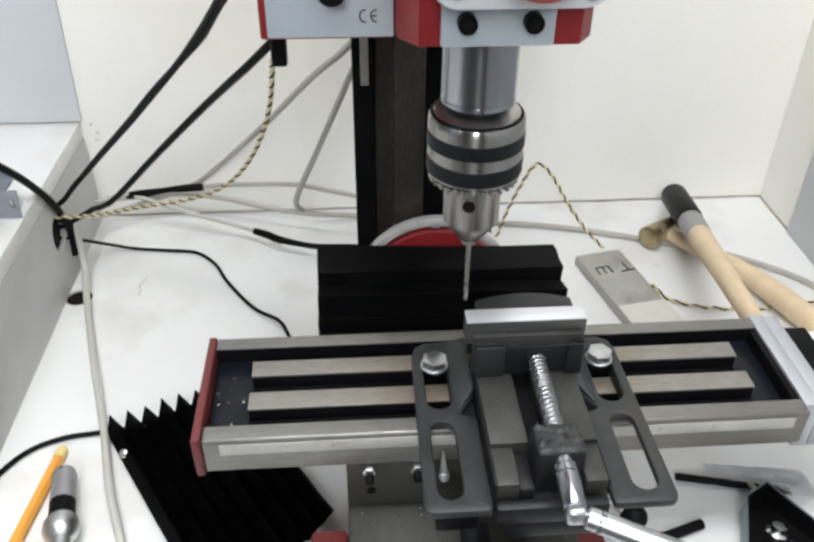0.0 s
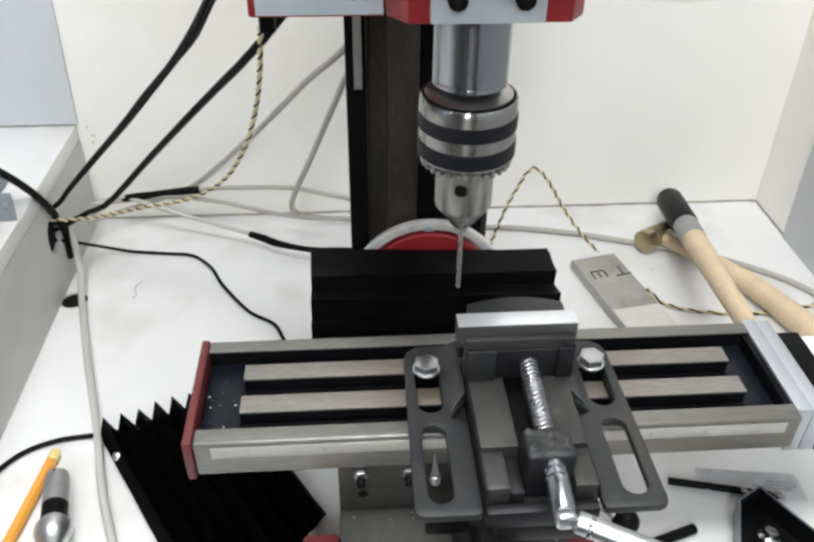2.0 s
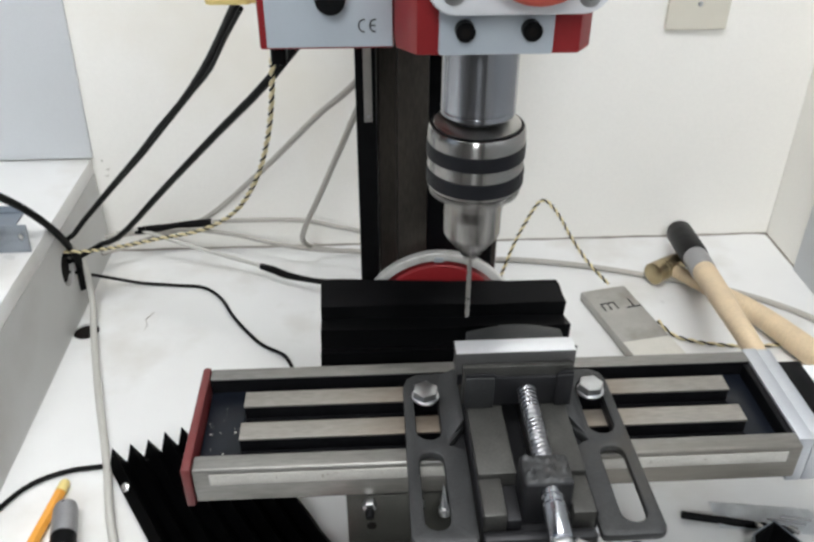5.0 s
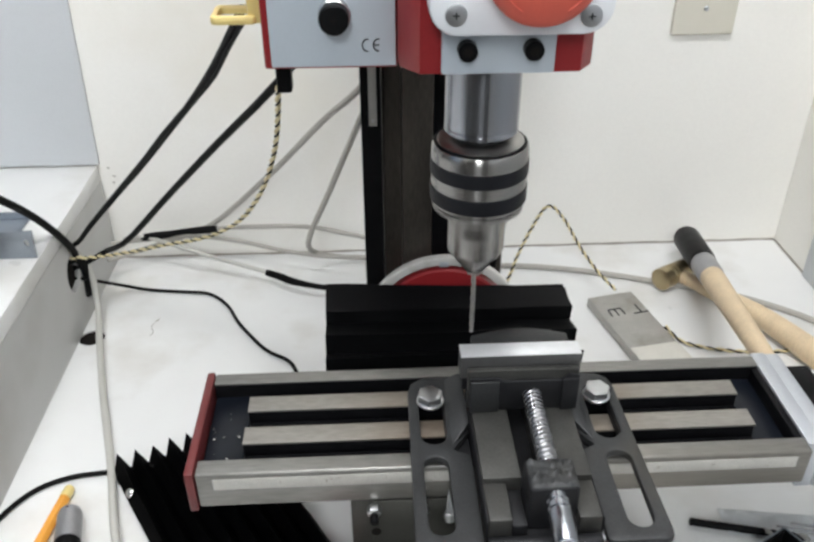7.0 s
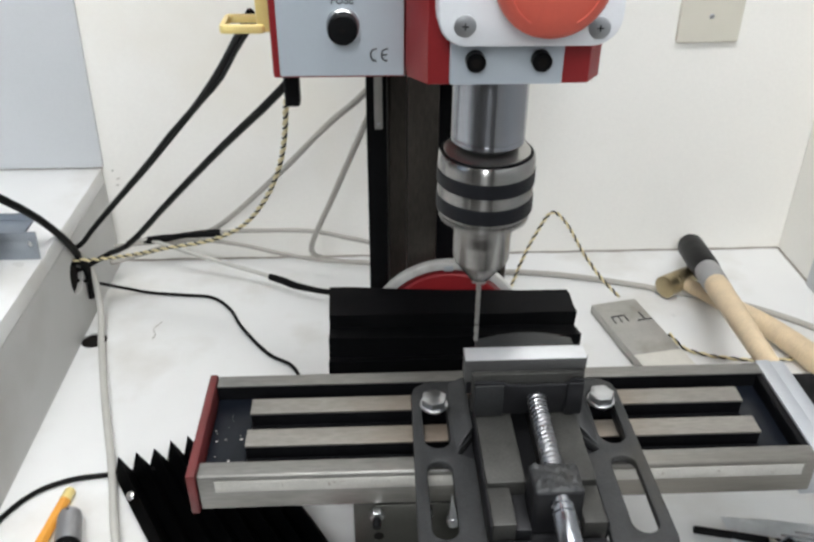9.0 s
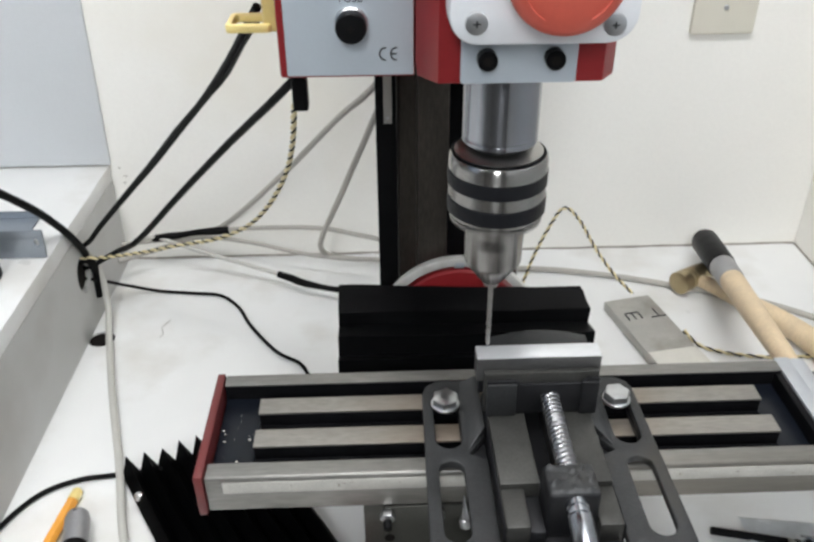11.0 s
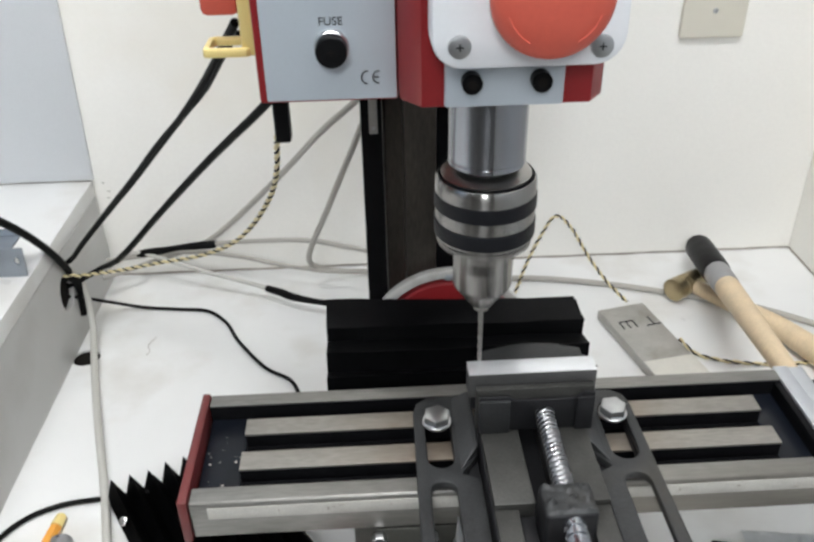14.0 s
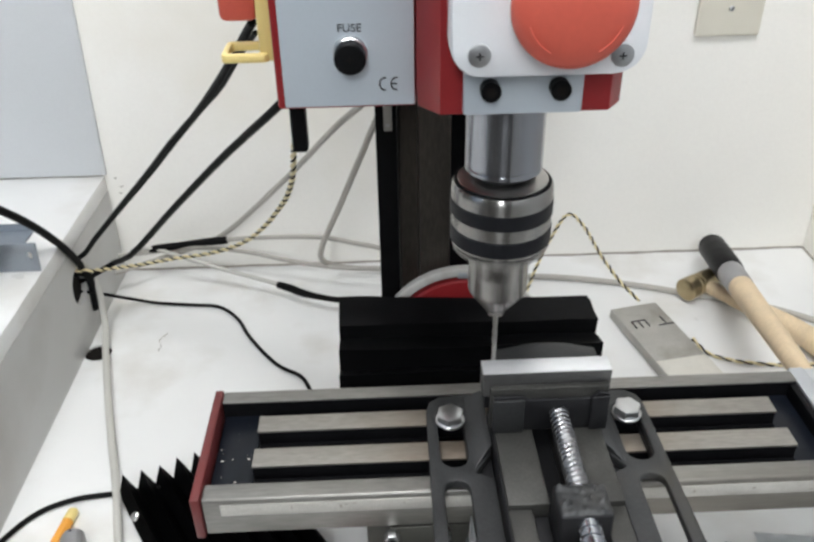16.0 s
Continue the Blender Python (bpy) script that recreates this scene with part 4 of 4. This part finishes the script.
bracket = thing("steel_bracket", (-0.25, 0.28, 0.122), "bent blue-grey steel bracket on the side unit", "bracket")
hole = [(-0.2036 + 0.0022 * math.cos(q), 0.1379 + 0.0035 * math.sin(q)) for q in np.linspace(0, math.tau, 16, endpoint=False)]
part("upright", prism([(-0.40, 0.1222), (-0.1980, 0.1222), (-0.1965, 0.1500), (-0.40, 0.1500)], [hole], 0.2750, 0.2772, "xz", 0.0003), M["lead"], bracket)
part("flange", box((-0.40, 0.2774, 0.1480), (-0.2060, 0.300, 0.1500), 0.0004), M["lead"], bracket)
part("rear_leaf", box((-0.40, 0.3002, 0.1480), (-0.2080, 0.302, 0.1560), 0.0004), M["lead"], bracket)
knob = thing("black_knob", (-0.239, 0.242, 0.122), "small round black plastic knob on the side unit", "knob")
part("grip", turned([(0, 0.0125), (0.002, 0.0138), (0.024, 0.0130), (0.028, 0.0105)], (-0.2390, 0.2420, 0.1222), (-0.2390, 0.2420, 0.2), 28), M["black"], knob)

for pts, r, name, label in (
    ([(0.3475, 0.0465), (0.4010, 0.0335)], 0.0030, "drill_rod", "black twist drill lying on the worktop"),
    ([(0.2980, -0.0165), (0.3520, 0.0005)], 0.0040, "steel_rod", "short black steel rod on the worktop"),
):
    p, q = (Vector((*v, r + 0.0002)) for v in pts)
    ob = thing(name, p, label, "drill bit" if "drill" in name else "rod")
    part("shank", rod(p, q, r, 18, 0.0006), M["black"], ob)
    if "drill" in name:
        d = (q - p).normalized()
        path = [q + d * (0.0004 + 0.032 * i / 40) for i in range(41)]
        part("flutes", strand(path, 0.0012, 0.0019, 75, 0.0), M["drill"], ob, "grey spiral flutes")
        part("flutes", strand(path, 0.0012, 0.0019, 75, math.pi), M["castdark"], ob)
bag = thing("plastic_bag", (0.41, 0.045, 0), "flat cloudy plastic bag with small drills", "plastic bag")
bm = bmesh.new()
grid = [[bm.verts.new((0.374 + 0.078 * i / 14, 0.060 - 0.012 * i / 14 - 0.026 * k / 8, 0.0012 + 0.0022 * (0.5 + 0.5 * math.sin(i * 1.7 + k * 1.1)) * (0 < k < 8))) for k in range(9)] for i in range(15)]
for i in range(14):
    for k in range(8):
        bm.faces.new((grid[i][k], grid[i + 1][k], grid[i + 1][k + 1], grid[i][k + 1]))
bmesh.ops.solidify(bm, geom=bm.faces[:], thickness=0.0006)
part("film", bm, M["bag"], bag)
for x0, y0, x1, y1 in ((0.412, 0.0370, 0.440, 0.0300), (0.424, 0.0390, 0.446, 0.0340)):
    part("small_drill", rod((x0, y0, 0.0052), (x1, y1, 0.0050), 0.0009, 10), M["pewter"], bag, "thin dark drill in the bag")

tray = thing("parts_box", (0.40, -0.03, 0), "small open black-lined box holding a bright metal part", "box")
c = [Vector((0.3870, 0.0120)), Vector((0.4075, 0.0235)), Vector((0.4600, -0.0700)), Vector((0.3720, -0.0700)), Vector((0.3660, -0.0400))]
mid = sum(c, Vector((0, 0))) / 5
inner, deep = [p + (mid - p) * 0.025 for p in c], [p + (mid - p) * 0.07 for p in c]
part("rim", prism([tuple(p) for p in c], [[tuple(p) for p in inner]], 0.0004, 0.0215, "xy", 0.0003), M["lead"], tray, "pale metal rim")
part("lining", prism([tuple(p + (mid - p) * 0.028) for p in c], [[tuple(p) for p in deep]], 0.0006, 0.0205), M["black"], tray, "black lining")
part("floor_mat", prism([tuple(p + (mid - p) * 0.075) for p in c], [], 0.0006, 0.0030), M["black"], tray, "black lining")
part("metal_part", turned([(0, 0.004), (0.002, 0.0075), (0.008, 0.0085), (0.010, 0.006), (0.014, 0.0055)], (0.3990, -0.0175, 0.0032), (0.4030, -0.0130, 0.02), 18), M["chip"], tray, "bright turned part")
part("white_part", turned([(0, 0.009), (0.003, 0.0105), (0.012, 0.0095), (0.014, 0.006)], (0.3900, -0.0420, 0.0032), (0.3900, -0.0420, 0.05), 22), M["white"], tray, "white plastic part")

# metal chips strewn over way, bellows and trough
rnd = random.Random(11)
bm = bmesh.new()
for _ in range(70):
    x, y = rnd.uniform(0.092, 0.236), rnd.uniform(-0.070, -0.0115)
    one = box((-1, -1, -1), (1, 1, 1))
    bmesh.ops.transform(one, matrix=Matrix.Translation((x, y, 0.0560)) @ Euler((rnd.random() * 3, rnd.random() * 3, rnd.random() * 3)).to_matrix().to_4x4() @ Matrix.Diagonal((rnd.uniform(0.0003, 0.0011), 0.0004, 0.0003, 1)), verts=one.verts)
    merge(bm, one)
solid("metal_chips", bm, M["chip"], "bright metal chips strewn on the oily way", "metal chips", "stuff")
bm = bmesh.new()
for _ in range(16):
    x, y = rnd.uniform(0.002, 0.025), rnd.uniform(0.002, 0.070)
    s = rnd.choice((0.0002, 0.0003, 0.0006))
    one = box((x - s, y - s, 0.1222), (x + s * 1.4, y + s, 0.1222 + s))
    merge(bm, one)
part("trough_chips", bm, M["chip"], table, "fine bright swarf")

# ---- cables ----
def lone_cable(name, pts, r, material, label, sleeve=None):
    ob = thing(name, pts[0], label, "cable")
    part("cord", tube(smooth_path(pts), r, 12), material, ob)
    if sleeve:
        part("sleeve", tube(smooth_path(sleeve), lambda t: r * (1.55 + 0.25 * math.sin(t * 9)), 12), M["cable"], ob, "black heat-shrink sleeve")
    return ob


lone_cable("bench_wire", [(-0.230, 0.338, 0.060), (-0.199, 0.352, 0.050), (-0.172, 0.395, 0.012), (-0.145, 0.398, 0.0032), (-0.105, 0.392, 0.0028), (-0.075, 0.386, 0.0028), (-0.052, 0.362, 0.0028), (-0.035, 0.328, 0.0028), (-0.004, 0.283, 0.0028), (0.022, 0.262, 0.0028), (0.034, 0.235, 0.0028), (0.050, 0.20, 0.003)], 0.0018, M["cable"], "thin black wire lying on the white worktop")
lone_cable("front_wire", [(-0.205, 0.045, 0.0028), (-0.189, 0.084, 0.0028), (-0.172, 0.107, 0.0028), (-0.148, 0.119, 0.0028), (-0.121, 0.123, 0.0028), (-0.080, 0.125, 0.006)], 0.0021, M["cable"], "thin black wire running under the bellows")
lone_cable("pale_cable", [(-0.225, 0.345, 0.086), (-0.203, 0.350, 0.090), (-0.190, 0.362, 0.060), (-0.186, 0.352, 0.016), (-0.174, 0.305, 0.0055), (-0.147, 0.217, 0.0050), (-0.116, 0.124, 0.0050), (-0.098, 0.063, 0.0050), (-0.077, 0.008, 0.0050), (-0.045, -0.08, 0.005)], 0.0034, M["palecable"], "pale grey cable drooping from the unit onto the worktop")
lone_cable("shelf_cable", [(-0.222, 0.345, 0.064), (-0.202, 0.354, 0.070), (-0.195, 0.350, 0.082), (-0.195, 0.314, 0.129), (-0.204, 0.268, 0.181), (-0.225, 0.21, 0.235), (-0.28, 0.12, 0.30)], 0.0036, M["cable"], "black cable over the edge of the side unit")
lone_cable("hole_tail", [(-0.225, 0.338, 0.062), (-0.198, 0.352, 0.074), (-0.193, 0.362, 0.052), (-0.197, 0.360, 0.024)], 0.0048, M["cable"], "thick black cable end hanging from the hole")
lone_cable("wall_cable", [(0.150, 0.30, 0.330), (0.102, 0.302, 0.268), (0.064, 0.353, 0.217), (0.005, 0.407, 0.140), (-0.072, 0.460, 0.054), (-0.120, 0.465, 0.030), (-0.19, 0.42, 0.03)], 0.0030, M["greycable"], "grey cable sloping down behind the machine column")
lone_cable("loop_cable", [(0.140, 0.295, 0.300), (0.107, 0.300, 0.252), (0.088, 0.327, 0.202), (0.063, 0.353, 0.136), (0.042, 0.380, 0.080), (0.037, 0.405, 0.048), (0.046, 0.428, 0.026), (0.070, 0.442, 0.012), (0.104, 0.447, 0.006), (0.16, 0.43, 0.004)], 0.0030, M["greycable"], "grey cable looping down to the worktop")
lone_cable("back_cable", [(-0.163, 0.452, 0.038), (-0.150, 0.451, 0.041), (-0.071, 0.450, 0.050), (-0.017, 0.438, 0.058), (0.036, 0.425, 0.063), (0.076, 0.412, 0.061), (0.104, 0.400, 0.060), (0.15, 0.38, 0.05)], 0.0026, M["greycable"], "grey cable with a black sleeve along the wall", [(-0.158, 0.451, 0.040), (-0.125, 0.451, 0.044), (-0.110, 0.450, 0.047), (-0.070, 0.449, 0.050)])
lone_cable("low_cable", [(-0.19, 0.44, 0.04), (-0.110, 0.460, 0.035), (-0.049, 0.445, 0.036), (0.005, 0.430, 0.030), (0.052, 0.415, 0.030), (0.104, 0.400, 0.034), (0.15, 0.38, 0.03)], 0.0024, M["greycable"], "thin grey cable along the foot of the wall")
lone_cable("sleeved_cable", [(-0.175, 0.44, 0.045), (-0.154, 0.450, 0.042), (-0.106, 0.433, 0.034), (-0.052, 0.417, 0.024), (-0.009, 0.402, 0.018), (0.018, 0.383, 0.018), (0.058, 0.368, 0.018), (0.110, 0.362, 0.018)], 0.0024, M["palecable"], "pale thin cable with a long black sleeve", [(-0.012, 0.403, 0.018), (0.006, 0.392, 0.018), (0.018, 0.383, 0.018), (0.058, 0.368, 0.018), (0.110, 0.362, 0.018)])
lone_cable("right_cable", [(0.20, 0.42, 0.004), (0.270, 0.425, 0.0034), (0.350, 0.409, 0.0034), (0.432, 0.380, 0.0034), (0.510, 0.347, 0.0034), (0.580, 0.285, 0.0034), (0.600, 0.20, 0.0034)], 0.0032, M["greycable"], "grey cable crossing the white worktop")


def twisted_cable(name, pts, label, twist):
    ob = thing(name, pts[0], label, "cable")
    path = smooth_path(pts, 0.0015)
    part("cream_strand", strand(path, 0.0008, 0.0012, twist, 0.0), M["cream"], ob, "cream wire")
    part("black_strand", strand(path, 0.0011, 0.0009, twist, math.pi), M["cable"], ob, "black wire")
    return ob


twisted_cable("looped_pair", [(0.235, 0.33, 0.02), (0.252, 0.372, 0.010), (0.262, 0.395, 0.012), (0.270, 0.400, 0.034), (0.283, 0.402, 0.066), (0.2985, 0.402, 0.093), (0.316, 0.400, 0.080), (0.336, 0.392, 0.048), (0.354, 0.375, 0.026), (0.3705, 0.352, 0.0145)], "twisted cream and black wire arching to the block", 80)
twisted_cable("trailing_pair", [(0.404, 0.285, 0.0135), (0.417, 0.273, 0.0040), (0.436, 0.262, 0.0032), (0.456, 0.256, 0.0032), (0.480, 0.252, 0.0032), (0.520, 0.252, 0.0032), (0.580, 0.262, 0.0032)], "twisted cream and black wire trailing across the worktop", 52)
hair = lone_cable("loose_thread", [(-0.122, 0.345, 0.0006), (-0.128, 0.332, 0.0006), (-0.124, 0.322, 0.0006), (-0.126, 0.315, 0.0006)], 0.0003, M["grime"], "thin loose thread on the worktop")

# ---- what moves ----
LIFT = [(0, 0), (0.5, 0.0032), (1, 0.0068), (1.5, 0.0091), (2, 0.0127), (2.5, 0.0153), (3, 0.0179), (3.5, 0.0172), (4, 0.0173), (4.5, 0.0161), (5.2, 0.0120), (5.9, 0.0082), (6.5, 0.0057), (7, 0.0042), (7.5, 0.0030), (8, 0.0023), (8.5, 0.0008), (9.7, -0.0019), (11, -0.0045), (11.5, -0.0056), (12, -0.0069), (12.5, -0.0080), (13, -0.0090), (13.5, -0.0104), (14, -0.0113), (14.5, -0.0120), (15, -0.0137), (15.5, -0.0147), (16, -0.0157)]
SPIN_FROM, SPIN_STEP = 3.5333, 80.0


def lift_at(t):
    return float(np.interp(t, [q[0] for q in LIFT], [q[1] for q in LIFT]))


def linked_cable(name, pts, weights, links, make, material, label):
    """A cable of stiff links whose upper end follows the head."""
    ob = thing(name, pts[0], label, "cable")
    path = smooth_path(pts, 0.002)
    idx = [round(i * (len(path) - 1) / links) for i in range(links + 1)]
    nodes = [path[i] for i in idx]
    share = [float(np.interp(i / links, np.linspace(0, 1, len(weights)), weights)) for i in range(links + 1)]
    run, out = 0.0, []
    for i in range(links):
        long = (nodes[i + 1] - nodes[i]).length
        bm = make(long, run)
        run += long
        one = new("link", mesh_of("link", bm, material))
        one.parent = ob
        out.append((one, nodes[i], nodes[i + 1], share[i], share[i + 1]))
    return ob, out


def plain_link(r):
    return lambda long, run: turned([(-r * 0.7, r * 0.6), (-r * 0.2, r), (long + r * 0.2, r), (long + r * 0.7, r * 0.6)], (0, 0, 0), (0, 0, 1), 12)


def pair_link(long, run):
    bm = bmesh.new()
    for phase, slot, off, r in ((0.0, 0, 0.0006, 0.0013), (math.pi, 1, 0.0011, 0.00062)):
        n = max(4, int(long / 0.0008))
        pts = []
        for i in range(n + 1):
            z = -0.0008 + (long + 0.0016) * i / n
            a = phase + (run + z) * 70 * math.tau
            pts.append(Vector((off * math.cos(a), off * math.sin(a), z)))
        have = len(bm.faces)
        tube(pts, r, 7, bm)
        bm.faces.ensure_lookup_table()
        for f in bm.faces[have:]:
            f.material_index = slot
    return bm


CHAINS = [
    linked_cable("head_cable", [(-0.222, 0.338, 0.062), (-0.200, 0.352, 0.062), (-0.172, 0.372, 0.070), (-0.127, 0.310, 0.117), (-0.062, 0.245, 0.197), (-0.002, 0.182, 0.270), (0.049, 0.120, 0.332), (0.090, 0.085, 0.385)], [0, 0, 0, 0.05, 0.12, 0.27, 0.5], 16, plain_link(0.0028), M["cable"], "thick black cable rising to the milling head"),
    linked_cable("switch_cable", [(-0.225, 0.335, 0.075), (-0.1928, 0.35, 0.091), (-0.1676, 0.335, 0.1206), (-0.1218, 0.295, 0.1747), (-0.079, 0.25, 0.2257), (-0.0465, 0.212, 0.2665), (-0.0191, 0.18, 0.2989), (0.0115, 0.135, 0.3419), (0.0411, 0.08, 0.3899)], [0, 0, 0.02, 0.04, 0.1, 0.22, 0.45], 20, plain_link(0.0025), M["cable"], "thick black cable rising to the switch"),
    linked_cable("switch_wire", [(-0.1873, 0.345, 0.0955), (-0.163, 0.33, 0.1243), (-0.1173, 0.29, 0.1775), (-0.0751, 0.245, 0.2274), (-0.0419, 0.206, 0.2689), (-0.0121, 0.172, 0.3058), (0.0096, 0.14, 0.3329), (0.0258, 0.11, 0.3596), (0.0427, 0.078, 0.3854)], [0, 0, 0.02, 0.04, 0.1, 0.22, 0.45], 22, plain_link(0.0014), M["cable"], "thinner black wire rising to the switch"),
    linked_cable("hanging_pair", [(-0.205, 0.345, 0.080), (-0.179, 0.340, 0.082), (-0.127, 0.306, 0.107), (-0.078, 0.272, 0.134), (-0.035, 0.239, 0.159), (0.000, 0.205, 0.191), (0.0245, 0.171, 0.230), (0.041, 0.138, 0.270), (0.051, 0.104, 0.307), (0.0575, 0.070, 0.343), (0.0600, 0.062, 0.352)], [0, 0, 0.05, 0.1, 0.15, 0.25, 0.4, 0.7, 1.2, 1.6, 1.6], 34, pair_link, (M["cream"], M["cable"]), "twisted cream and black wire hanging from the head"),
]
plug = thing("wire_plug", (0.0635, 0.060, 0.338), "black plug hanging under the control box", "plug")
part("shell", prism(rounded(0.0585, 0.0667, 0.055, 0.066, 0.002), [], 0.3462, 0.402, "xy", 0.001), M["black"], plug)


def motions():
    walk(head, [(t, pose(SX, SY, 0.375 + z)) for t, z in LIFT])
    turn, rows = 0.0, [(0, pose(SX, SY, 0.20))]
    last = frame(16.0)
    for f in range(2, last + 1):
        t = (f - 1) / FPS
        turn += SPIN_STEP * min(1.0, max(0.0, (t - SPIN_FROM) * 6))
        if f % 3 == 1 or turn > 0 or f == last:
            rows.append((t, pose(SX, SY, 0.20 + lift_at(t), 0, 0, turn % 360)))
    walk(chuck, rows)
    along = [(0, 0, 0), (3.2, 0, 0), (3.5, -0.0010, 0.0002), (3.65, -0.0035, 0.0016), (3.8, -0.0056, 0.0027), (4.0, -0.0063, 0.0031), (4.2, -0.0064, 0.0031), (16, -0.0068, 0.0031)]
    for ob in (table, vise, work):
        o = ORIGIN[ob.name]
        walk(ob, [(t, pose(o.x + dx, o.y + dy, o.z)) for t, dx, dy in along])
    walk(plug, [(t, pose(0.0635, 0.060, 0.338 + 1.6 * z)) for t, z in LIFT])
    for ob, links in CHAINS:
        o = ORIGIN[ob.name]
        for one, a, b, wa, wb in links:
            rows = []
            for t, z in LIFT:
                p, q = a + Vector((0, 0, wa * z)) - o, b + Vector((0, 0, wb * z)) - o
                rows.append((t, Matrix.Translation(p) @ (q - p).to_track_quat("Z", "Y").to_matrix().to_4x4()))
            walk(one, rows)


motions()
